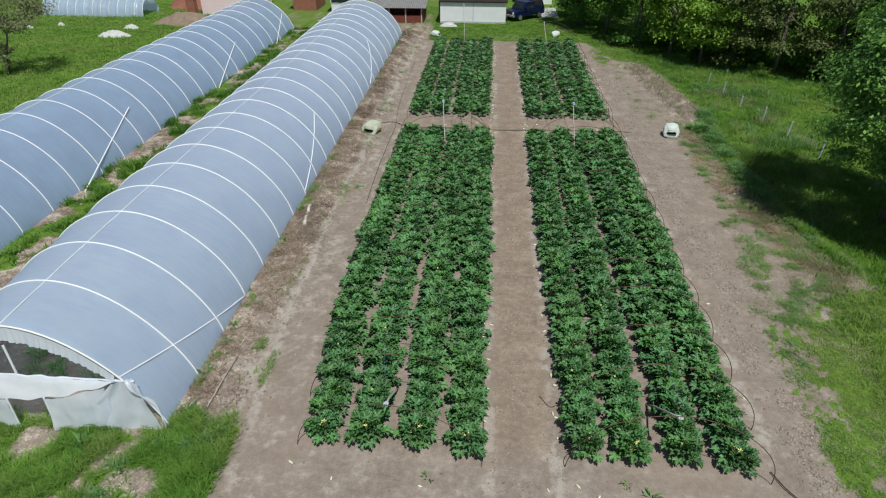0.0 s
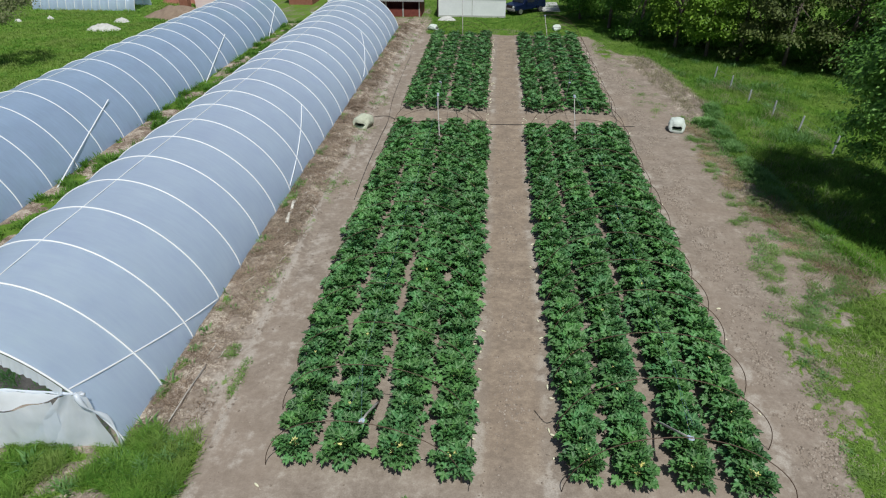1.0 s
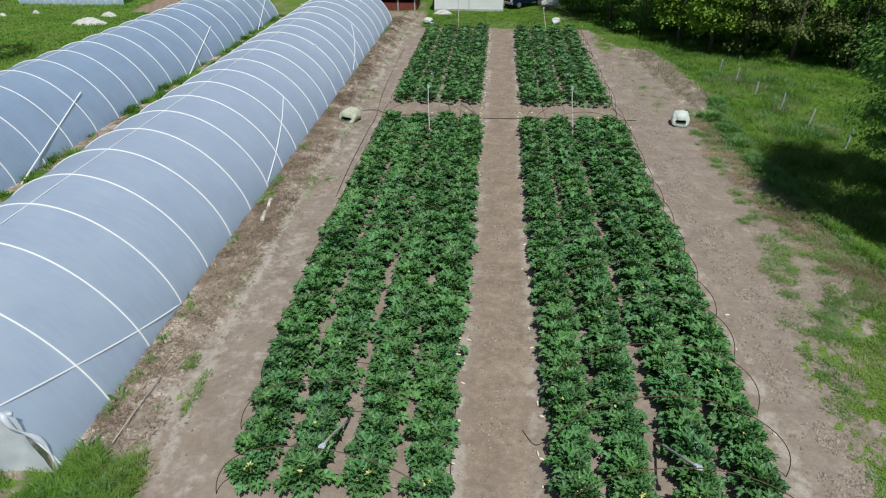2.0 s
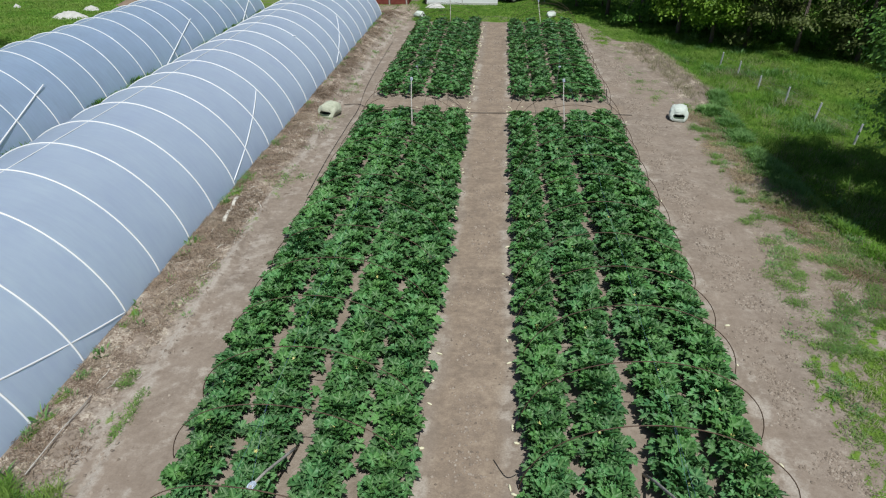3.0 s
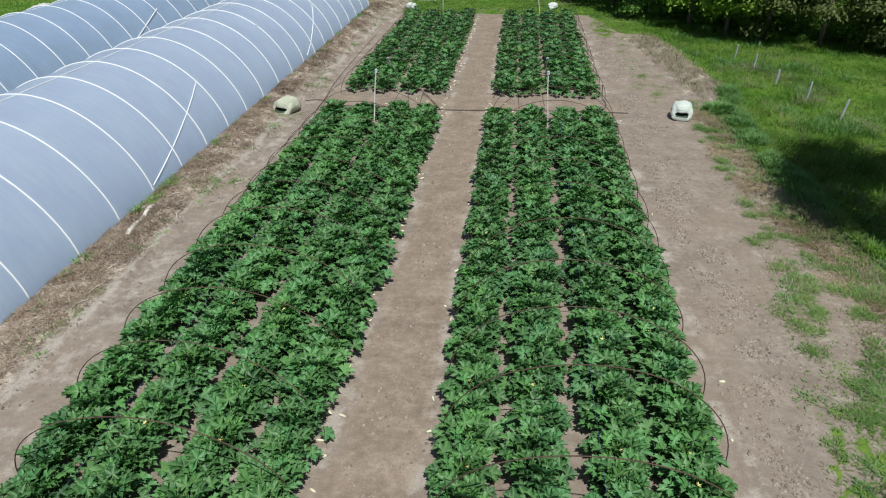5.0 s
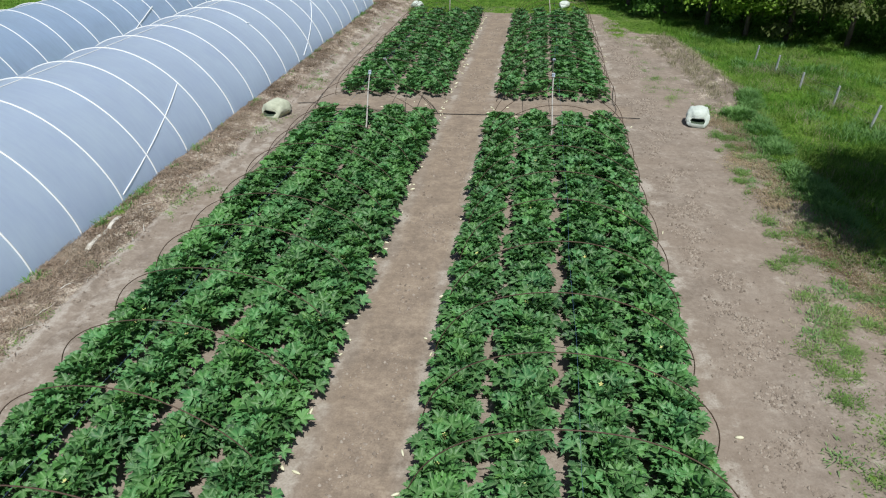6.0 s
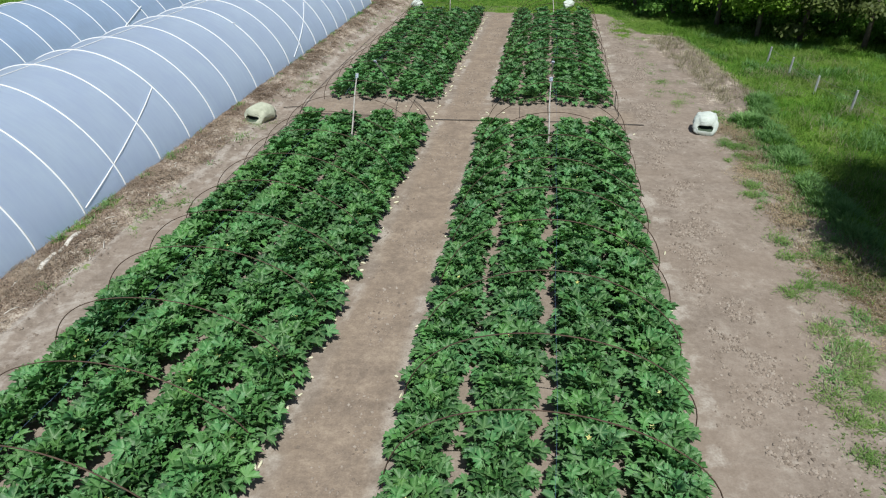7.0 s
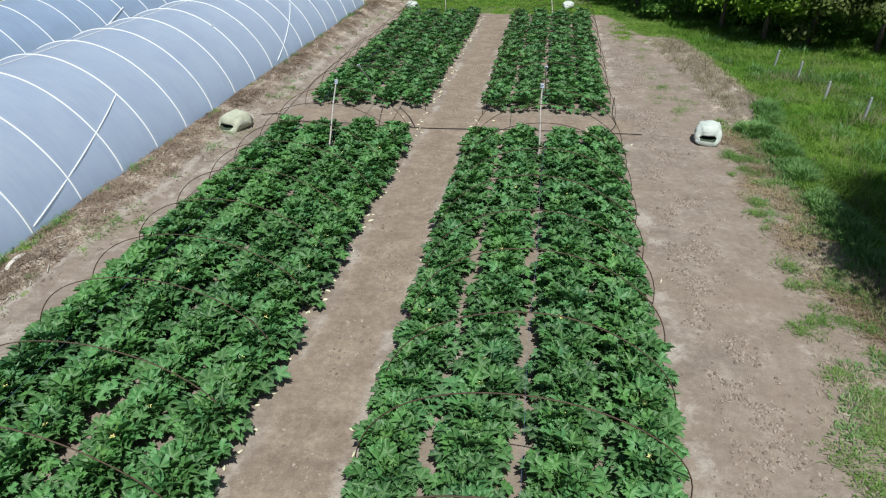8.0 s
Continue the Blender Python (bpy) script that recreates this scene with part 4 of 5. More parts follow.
# the rows' middles along y: near end, a little on, the cross path and the far end
ROW_Y = (10.8, 15.0, 21.0, 33.5, 36.8, 56.5)
ROWS_X = [
    (-3.85, -4.15, -4.28, -4.22, -4.3, -4.45),
    (-2.68, -2.8, -2.88, -2.92, -3.0, -3.1),
    (-1.42, -1.45, -1.42, -1.5, -1.62, -1.75),
    (-0.12, -0.2, -0.25, -0.32, -0.42, -0.5),
    (2.92, 2.95, 2.92, 2.87, 2.9, 2.85),
    (4.05, 4.15, 4.22, 4.2, 4.12, 4.12),
    (5.42, 5.55, 5.62, 5.55, 5.5, 5.45),
    (6.62, 6.75, 6.8, 6.78, 6.75, 6.7),
]


def zucchini_beds():
    rnd = random.Random(77)
    models = [zucchini_model(500 + k) for k in range(7)]
    ends = [zucchini_model(520 + k, True) for k in range(2)]
    free, far = list(models), []
    for row, xs in enumerate(ROWS_X):
        for lo, hi in (BED_NEAR, BED_FAR):
            y = lo + 0.35 + rnd.uniform(0, 0.2)
            while y < hi - 0.25:
                x = float(np.interp(y, ROW_Y, xs)) + rnd.uniform(-0.06, 0.06)
                size = rnd.uniform(0.92, 1.08) * float(np.interp(y, (10.5, 13, 16, 21, 36, 57), (0.97, 1.05, 1.15, 1.22, 1.24, 1.2))) * (0.96, 0.96, 0.96, 0.96, 0.92, 0.92, 0.96, 0.96)[row]
                m = pose(x, y, float(ground_height(x, y)), 0, 0, rnd.uniform(0, 360)) @ Matrix.Diagonal((size, size, rnd.uniform(0.86, 1.04) * float(np.interp(y, (10.5, 16, 22, 36, 38), (0.95, 1.0, 0.98, 0.95, 0.88))), 1))
                if lo == BED_NEAR[0]:
                    if y < lo + 0.8:
                        if row < 2:
                            ends[row].matrix_world = m
                        else:
                            copy_thing(rnd.choice(ends), m).matrix_basis = m
                    elif free:
                        free.pop().matrix_world = m
                    else:
                        copy_thing(rnd.choice(models), m).matrix_basis = m
                elif y < 38.3:
                    plant = tagged(new("zucchini_plant", CROWN), "dark green zucchini plant in a closed row", "zucchini plant", "zucchini plants beyond the cross path")
                    plant.matrix_world = m
                    new("foliage", rnd.choice(THICKETS)).parent = plant
                else:
                    far.append((rnd.choice(THICKETS), m))
                y += rnd.uniform(0.61, 0.69) if y < 36 else rnd.uniform(0.55, 0.63)
    tagged(new("zucchini_rows", joined_leaves("zucchini_rows", far, LEAF_FAR)), "closed rows of dark green zucchini beyond the cross path", "zucchini plants", kind="stuff")


zucchini_beds()


def dropped_fruit():
    """Pale bits of fruit and blossom thrown down along the beds' edges."""
    rnd = random.Random(12)
    spots = []
    for edge, lean in ((0.24, 0.1), (2.3, -0.1)):
        for k in range(120 if edge < 1 else 60):
            spots.append((edge + rnd.gauss(lean * 0.3, 0.09), rnd.uniform(11, 56)))
    spots += [(rnd.uniform(-6.2, 10), rnd.uniform(9.2, 10.4)) for k in range(8)] + [(rnd.uniform(-4.5, 7.2), rnd.uniform(34.2, 36.2)) for k in range(16)] + [(rnd.gauss(7.75, 0.15), rnd.uniform(11, 56)) for k in range(14)]
    g = Geo()
    for x, y in spots:
        ln, th, a = rnd.uniform(0.06, 0.19), rnd.uniform(0.022, 0.038), rnd.uniform(0, math.pi)
        z = float(ground_height(x, y)) + th * 0.6
        d = (math.cos(a) * ln / 2, math.sin(a) * ln / 2)
        g.tube([(x + d[0] * k, y + d[1] * k, z) for k in (-1, -0.5, 0.3, 0.8, 1)], [th * 0.3, th * 0.8, th, th * 0.7, th * 0.3], 6)
    tagged(part("dropped_zucchini", g, CHIP, None, smooth=True), "pale dropped zucchini along the beds' edges", "vegetable scraps", kind="stuff")


dropped_fruit()


# ---- low hoops, string, stakes, hoses ----
def hoop_mesh(seed):
    rnd = random.Random(seed)
    sway = rnd.uniform(-0.1, 0.1)
    pts = []
    for k in range(33):
        a = math.pi * k / 32
        pts.append((2.56 * math.cos(a) + 0.02 * math.sin(5 * a), sway * math.sin(a) + 0.03 * math.sin(3 * a + seed), 2.12 * math.sin(a) ** 0.95 - 0.03))
    return Geo().tube(pts, 0.0115, 5).mesh("low_hoop", RUST, True)


HOOPS = [hoop_mesh(s) for s in range(4)]
rnd = random.Random(8)
for cx, ys in ((-2.42, [10.6 + 1.755 * k for k in range(14)] + [36.5 + 1.76 * k for k in range(12)]), (4.95, [10.4 + 1.735 * k for k in range(14)] + [36.3 + 1.75 * k for k in range(12)])):
    for y in ys:
        ob = new("low_hoop", rnd.choice(HOOPS))
        wide = float(np.interp(y, (10, 14, 19), (0.9, 0.95, 1.0))) if cx < 0 else float(np.interp(y, (10, 12), (0.97, 1.0)))
        foot = (0.14 - 2.56 * wide) if cx < 0 else (2.39 + 2.56 * wide)
        ob.matrix_world = pose(foot + rnd.uniform(-0.05, 0.05), y + rnd.uniform(-0.06, 0.06), 0, rnd.uniform(-3, 3), 0, rnd.uniform(-2, 2)) @ Matrix.Diagonal((wide, 1, 0.84 if cx < 0 else 1, 1))
        tagged(ob, "thin rusty steel hoop arching over the zucchini", "garden hoop", "hoops over the beds")


def stake(foot, tip, tie):
    """A leaning stake that pulls the ridge string taut."""
    d = Vector(tip) - Vector(foot)
    base = empty("anchor_stake", foot)
    pts = [Vector((0, 0, -0.06)), d * 0.3 + Vector((0.015, 0, 0)), d * 0.7 + Vector((-0.015, 0, 0.01)), d]
    part("pole", Geo().tube(pts, [0.033, 0.03, 0.027, 0.022], 7), STAKE, base, smooth=True)
    k = Geo()
    for i in range(3):
        c = d * (0.985 - 0.02 * i)
        k.tube([c + Vector((0.045 * math.cos(a), 0.045 * math.sin(a), 0.01 * math.sin(3 * a + i))) for a in [math.pi * j / 5 for j in range(11)]], 0.02, 5)
    part("string_knot", k, WRAP, base, "pale blue-white twine wound round the tip")
    part("tie_string", Geo().tube([d * 0.98, Vector(tie) - Vector(foot)], 0.0022, 4), STRING, base, "blue string")
    tagged(base, "weathered wooden stake leaning outwards at a bed's end", "stake", "stakes at the beds' ends")


stake((4.86, 12.9, 0), (5.02, 10.75, 1.68), (4.95, 12.2, 2.08))
stake((-2.2, 13.0, 0), (-2.1, 10.6, 1.72), (-2.42, 12.4, 1.74))
stake((4.8, 31.6, 0), (4.75, 33.55, 2.08), (4.9, 31.3, 2.08))
stake((-2.2, 31.0, 0), (-2.5, 33.6, 2.0), (-2.42, 31.7, 1.74))
stake((4.85, 38.7, 0), (4.82, 36.7, 1.84), (4.9, 38.1, 2.08))
stake((-2.45, 38.7, 0), (-2.65, 36.7, 1.7), (-2.42, 38.3, 1.74))
stake((4.88, 56.1, 0), (4.68, 58.1, 1.6), (4.9, 55.5, 2.08))
stake((-2.42, 56.6, 0), (-2.6, 58.3, 3.0), (-2.42, 55.8, 1.74))
for cx, lo, hi in ((4.95, 10.75, 33.0), (-2.42, 10.9, 33.3), (4.95, 36.4, 55.5), (-2.42, 36.6, 55.8)):
    pts = [(cx + 0.02 * math.sin(k), lo + (hi - lo) * k / 26, (2.09 if cx > 0 else 1.755) - 0.03 * abs(math.sin(k * math.pi / 2))) for k in range(27)]
    tagged(part("ridge_string", Geo().tube(pts, 0.0018, 4), STRING, None), "thin blue string stretched over the hoops", "string", "ridge strings")


def hose(pts, radius, label, name="irrigation_hose", material=None):
    smooth_pts = []
    for i in range(len(pts) - 1):
        p0, p1, p2, p3 = (Vector(pts[max(0, min(len(pts) - 1, i + k))]) for k in (-1, 0, 1, 2))
        for s in range(5):
            t = s / 5
            smooth_pts.append(0.5 * ((2 * p1) + (p2 - p0) * t + (2 * p0 - 5 * p1 + 4 * p2 - p3) * t * t + (3 * p1 - p0 - 3 * p2 + p3) * t ** 3))
    smooth_pts.append(Vector(pts[-1]))
    return tagged(part(name, Geo().tube(smooth_pts, radius, 6), material or HOSE, None, smooth=True), label, "hose", "irrigation hoses")


hose([(-6.5, 35.0, 0.05), (-5.6, 35.2, 0.06), (-4.6, 34.5, 0.06), (-2.4, 34.45, 0.07), (0.2, 34.35, 0.04), (1.9, 34.42, 0.04), (3.8, 34.5, 0.06), (6.5, 34.6, 0.05), (8.4, 34.62, 0.03)], 0.017, "black irrigation pipe laid across the path")
hose([(-6.5, 35.0, 0.05), (-6.9, 36.4, 0.04), (-6.7, 38.5, 0.05), (-6.95, 41.0, 0.05), (-6.8, 44.0, 0.05)], 0.02, "black hose lying beside the strip")
hose([(0.1, 34.4, 0.05), (-0.35, 35.5, 0.05), (-1.0, 36.6, 0.08)], 0.012, "thin black drip line feeding a row")
hose([(-1.3, 34.4, 0.05), (-1.5, 35.4, 0.05), (-1.7, 36.6, 0.08)], 0.012, "thin black drip line feeding a row")
hose([(7.2, 34.6, 0.05), (7.55, 35.6, 0.05), (7.5, 36.8, 0.06), (7.75, 39.0, 0.05)], 0.012, "thin black drip line feeding a row")
hose([(0.3, 10.3, 0.03), (0.34, 11.0, 0.05), (0.3, 12.5, 0.05), (0.33, 14.0, 0.06)], 0.007, "thin black drip line at the bed's edge")
hose([(1.9, 12.9, 0.03), (2.15, 12.5, 0.04), (2.35, 12.55, 0.06)], 0.007, "short end of a thin black drip line")
hose([(7.5, 10.7, 0.05), (7.75, 10.1, 0.05), (8.2, 9.6, 0.04)], 0.014, "end of a bent black drip line on the soil")
for x in (3.6, 4.75, -0.95, -2.15):
    hose([(x, 34.45, 0.06), (x + 0.05, 34.9, 0.08), (x, 35.8, 0.06), (x - 0.03, 37.2, 0.05)], 0.006, "thin black drip line feeding a row")


tagged(part("lying_pole", Geo().tube([(-7.4, 11.7, 0.08), (-7.38, 12.7, 0.1), (-7.32, 13.8, 0.09)], [0.013, 0.015, 0.012], 6), STAKE, None, smooth=True), "pale weathered pole lying on dead grass", "pole")


def plank():
    """A split, weathered board half sunk in the dead grass."""
    g = Geo()
    rows = []
    for k in range(9):
        x, y = -7.53 - 0.22 * k / 8, 22.1 + 1.85 * k / 8
        w, z = 0.07 + 0.012 * math.sin(k * 1.9), float(ground_height(x, y)) + 0.05 + 0.012 * math.sin(k * 1.3)
        rows.append([(x - w, y, z - 0.03), (x - w * 0.9, y, z), (x, y, z + 0.008), (x + w * 0.9, y, z), (x + w, y, z - 0.03), (x - w, y, z - 0.03)])
    g.grid(rows)
    g.add(rows[0][:5], [(4, 3, 2, 1, 0)]), g.add(rows[-1][:5], [(0, 1, 2, 3, 4)])
    tagged(part("board", g, PALE_WOOD, None), "pale weathered board lying in dead grass", "board")


plank()


hose([(-5.3, 24.5, 0.04), (-5.42, 28.0, 0.05), (-5.45, 32.0, 0.04), (-5.45, 34.6, 0.04), (-5.75, 38.0, 0.05), (-5.95, 43.0, 0.04), (-6.05, 49.5, 0.05)], 0.009, "thin dark hose along the bed's outer edge")


def sack(at, turn, squash, label, cloth=SACK, scale=1.0):
    """A slumped bag lying on its side: a rounded, creased body and a slack mouth with a thick lower lip."""
    seed = int(abs(at[0]) * 100)
    rings = []
    for i in range(21):
        u = i / 20
        round_off = math.sqrt(max(0.0, 1 - max(0.0, 1 - u / 0.16) ** 2)) * 0.22 + 0.78
        w = 0.42 * (1 + 0.05 * math.sin(u * 5 + seed)) * (1 - 0.12 * u - 0.6 * max(0, u - 0.7) / 0.3) * round_off
        h = squash * (0.56 + 0.08 * math.sin(u * 2.8)) * (1 - 0.6 * max(0, u - 0.65) / 0.35) * round_off
        ring = []
        for k in range(40):
            a = 2 * math.pi * k / 40
            c, n = math.cos(a), math.sin(a)
            crease = float(fbm(3 * c + seed, 3 * n + 4 * u, 0.6, seed)) - 0.5
            fold = 1 + 0.025 * math.sin(7 * a + 5 * u) + 0.2 * crease
            x = w * math.copysign(abs(c) ** 0.7, c) * fold * (1 - 0.16 * max(0.0, n))
            z = h / 2 * (1 + math.copysign(abs(n) ** 0.72, n) * fold)
            ring.append((x + 0.08 * u * u, u - 0.5 + 0.03 * math.sin(3 * a) - 0.14 * (1 - u) ** 3 * max(0.0, -n), max(0.0, z)))
        rings.append(ring + [ring[0]])
    base = empty("slumped_sack", at, turn)
    base.scale = (scale, scale, scale)
    g = Geo().grid(rings)
    g.add(rings[-1][:-1], [tuple(range(40))])
    part("bag", g, cloth, base, smooth=True)
    inner = []
    for d, sx, sz in ((0.0, 1.0, 1.0), (-0.035, 0.88, 0.66), (-0.02, 0.8, 0.4), (0.06, 0.76, 0.3), (0.34, 0.6, 0.3)):
        c = Vector((0, 0, squash * 0.26))
        inner.append([(p[0] * sx, p[1] + d, c.z + (p[2] - c.z) * sz * (1 + 0.1 * math.sin(9 * p[0] + seed))) for p in rings[0]])
    part("mouth_rim", Geo().grid(inner[:3]), cloth, base, smooth=True)
    g = Geo().grid(inner[2:])
    g.add(inner[-1][:-1], [tuple(range(40))])
    part("mouth", g, SACK_DARK, base, "hollow mouth with shade in its colour", True)
    return tagged(base, label, "sack", "sacks at the field's crossings")


sack((10.55, 34.45, 0), -8, 1.0, "white-green woven sack lying open on bare soil", SACK, 1.05)
sack((-6.62, 33.6, 0), -16, 0.95, "khaki woven sack lying open on dead grass", SACK_OLD, 1.15)
sack((-5.35, 59.0, 0), 75, 0.85, "cream woven sack lying at the bed's end", SACK, 0.9)
sack((5.95, 59.6, 0), 170, 0.85, "white woven sack lying in the grass", SACK, 0.9)


# ---- fence on the verge ----
def fence():
    base = empty("wire_fence", (16.4, 40.2, 0))
    rnd = random.Random(5)
    tops = []
    for x, y in ((18.1, 32.5), (17.45, 35.3), (17.1, 38.1), (16.6, 40.75), (16.35, 43.6), (16.05, 46.1)):
        z = float(ground_height(x, y))
        p, lean = Vector((x - 16.4, y - 40.2, z - 0.1)), Vector((rnd.uniform(-0.03, 0.08) + 0.06 * (y < 39), rnd.uniform(-0.08, 0.05), rnd.uniform(0.9, 1.12)))
        part("post", Geo().tube([p, p + lean * 0.5, p + lean], [0.055, 0.052, 0.046], 8), POST, base)
        tops.append(p + lean)
    for f in (0.12, 0.45, 0.8):
        pts = []
        for a, b in zip(tops, tops[1:]):
            pts += [a.lerp(b, s) - Vector((0, 0, f + 0.06 * math.sin(math.pi * s))) for s in (0, 0.5)]
        pts.append(tops[-1] - Vector((0, 0, f)))
        part("wire", Geo().tube(pts, 0.006, 4), WIRE, base)
    tagged(base, "old wire fence on grey posts in long grass", "fence")


fence()


# ---- trees ----
def tree(at, height, crown, leaf, leaves, size, label, seed, trunk=0.16, base=0.28, clump=0.55, lean=(0, 0), tight=300):
    """A tapered trunk with limbs that reach clumps of single leaves; crown = radii, base = where the crown begins."""
    rng = np.random.default_rng(seed)
    rnd = random.Random(seed)
    root = empty("tree", (at[0], at[1], float(ground_height(at[0], at[1]))))
    cz = height * (base + 1) / 2
    rz = height * (1 - base) / 2
    c = np.array([lean[0], lean[1], cz])
    n = max(24, leaves // tight)
    d = rng.normal(0, 1, (n, 3))
    d /= np.linalg.norm(d, axis=1)[:, None]
    lump = 0.72 + 0.5 * vnoise(d[:, 0] * 2.2 + seed, d[:, 1] * 2.2 + d[:, 2] * 1.7, seed)
    rad = rng.uniform(0.35, 1.0, n) ** 0.45 * lump
    centres = c + d * rad[:, None] * np.array([crown, crown, rz])
    centres[:, 2] = np.maximum(centres[:, 2], height * base * 0.7)
    g = Geo()
    bends = [(0, 0, -0.15), (lean[0] * 0.15 + rnd.uniform(-0.1, 0.1), lean[1] * 0.15, height * 0.2), (lean[0] * 0.5, lean[1] * 0.5 + rnd.uniform(-0.15, 0.15), height * 0.45), (lean[0], lean[1], height * 0.8)]
    g.tube(bends, [trunk * 1.25, trunk, trunk * 0.7, trunk * 0.2], 8)
    part("trunk", g, BARK, root, smooth=True)
    for k in range(min(12, n)):
        tip = Vector(centres[k])
        s = rnd.uniform(0.35, 0.85)
        start = Vector(bends[1]).lerp(Vector(bends[3]), s * 0.8)
        mid = start.lerp(tip, 0.5) + Vector((0, 0, -0.15 if tip.z < start.z else 0.25))
        part("limb", Geo().tube([start, mid, tip], [trunk * 0.4, trunk * 0.25, trunk * 0.07], 5), BARK, root)
    per = leaves // n
    p = np.repeat(centres, per, axis=0)
    k = len(p)
    p = p + rng.normal(0, 1, (k, 3)) * np.array([clump, clump, clump * 0.42]) * rng.uniform(0.4, 1.0, k)[:, None]
    p[:, 2] = np.maximum(p[:, 2], 0.25)
    away = p - np.repeat(centres, per, axis=0) + (p - c) * 0.08
    away /= np.linalg.norm(away, axis=1)[:, None] + 1e-6
    facing = away * 0.8 + np.array([0, 0, 0.55]) + rng.normal(0, 0.35, (k, 3))
    facing /= np.linalg.norm(facing, axis=1)[:, None] + 1e-6
    u = np.cross(facing, rng.normal(0, 1, (k, 3)))
    u /= np.linalg.norm(u, axis=1)[:, None] + 1e-9
    w = np.cross(facing, u)
    s = size * rng.uniform(0.6, 1.25, k)[:, None]
    V = np.stack([p - u * s * 0.6, p + w * s * 0.34 - u * s * 0.05, p + u * s * 0.6, p - w * s * 0.34 - u * s * 0.05], 1)
    me = np_mesh("crown", V.reshape(-1, 3), (np.arange(k)[:, None] * 4 + np.arange(4)[None]), leaf)
    part("crown", me, leaf, root)
    return tagged(root, label, "tree")


tree((17.6, 25.0, 0), 11.2, 4.65, TREE_FULL, 105000, 0.145, "large broadleaf tree in full green leaf on the verge", 21, 0.2, 0.16, 0.54, (0.3, -0.8), 560)
WOODS = [
    # x, y, height, crown, leaf, leaf size, seed, base
    (8.6, 65.0, 9, 2.6, TREE_LEAF, 0.26, 41, 0.05), (10.8, 61.0, 10, 2.9, TREE_LEAF, 0.26, 42, 0.06), (12.9, 57.0, 8, 2.5, TREE_LEAF, 0.24, 43, 0.06),
    (15.0, 53.6, 7, 2.3, TREE_LIME, 0.24, 44, 0.14), (17.0, 51.8, 6.5, 2.3, TREE_LIME, 0.24, 45, 0.16), (19.2, 51.2, 9, 3.2, TREE_OLIVE, 0.22, 46, 0.1),
    (22.0, 49.4, 9, 3.4, TREE_OLIVE, 0.22, 47, 0.08), (25.2, 47.6, 8, 3.4, TREE_OLIVE, 0.22, 48, 0.05), (28.5, 45.5, 9, 3.6, TREE_LEAF, 0.24, 49, 0.05),
    (31.5, 42.0, 10, 4.2, TREE_LEAF, 0.24, 50, 0.06), (14.6, 65.0, 12, 4.2, TREE_LEAF, 0.3, 51, 0.08), (18.8, 59.5, 12, 4.4, TREE_LEAF, 0.3, 52, 0.06),
    (23.5, 56.5, 12, 4.6, TREE_LEAF, 0.3, 53, 0.06), (28.5, 53.0, 12, 4.6, TREE_LEAF, 0.3, 54, 0.06), (33.5, 49.5, 12, 4.8, TREE_LEAF, 0.3, 55, 0.06),
    # the first here stays out of view, added to cast shade on the verge
    (21.6, 19.6, 9.5, 3.8, TREE_LEAF, 0.24, 58, 0.12), (24.5, 26.0, 10, 4.4, TREE_LEAF, 0.24, 56, 0.1), (29.0, 35.0, 10, 4.4, TREE_LEAF, 0.26, 57, 0.08),
]
for x, y, h, cr, leaf, size, seed, low in WOODS:
    words = {TREE_LIME: "young tree with fresh lime-green leaves at the wood's edge", TREE_OLIVE: "dull olive tree with sparse small leaves at the wood's edge"}.get(leaf, "dark green broadleaf tree in the wood")
    tagged(tree((x, y, 0), h, cr, leaf, 9000, size * 0.95, words, seed, 0.13, low, 0.66), group="wood beside the field")
for k, (x, y, h) in enumerate(((8.4, 69.5, 4.0), (10.9, 65.0, 3.4), (13.4, 61.2, 3.2), (14.6, 57.2, 2.6), (16.8, 55.0, 2.8), (19.0, 54.2, 3.0), (21.4, 52.8, 3.0), (24.0, 51.2, 3.0), (26.6, 49.6, 3.0), (29.4, 47.8, 3.2), (17.9, 57.2, 4.2), (22.6, 55.0, 4.2), (27.2, 52.0, 4.2))):
    tagged(tree((x, y, 0), h, 1.9, TREE_LEAF, 3600, 0.18, "dense dark shrub in the wood's shade", 80 + k, 0.05, 0.0, 0.6), group="wood beside the field")
tree((-36.5, 43.9, 0), 6.2, 2.3, TREE_GREY, 7000, 0.13, "small thin grey-leaved tree in the meadow", 61, 0.08, 0.4, 0.7, (1.5, 0.4))
tree((-36.3, 43.6, 0), 2.3, 0.9, TREE_GREY, 1800, 0.12, "low grey-green shrub at a tree's foot", 62, 0.03, 0.3, 0.25)


# ---- the yard behind the field ----
def garage():
    base = empty("garage", (-2.1, 65.0, 0))
    tagged(base, "long white garage with a dark flat roof", "garage")
    part("wall", Geo().box(-3.2, 0, -0.1, 3.42, 4.5, 2.0), PLASTER, base)
    part("roof", Geo().box(-3.35, -0.2, 2.004, 3.57, 4.8, 2.14), DARK, base, bevel=0.02)
    part("plinth", Geo().box(-3.22, -0.03, -0.1, 3.44, -0.003, 0.18), CONCRETE, base)
    part("corner_post", Geo().box(-3.34, -0.06, -0.1, -3.22, 0.06, 2.0), DARK, base)
    part("seam_board", Geo().box(0.1, -0.035, 0.19, 0.16, -0.003, 1.98), CONCRETE, base)


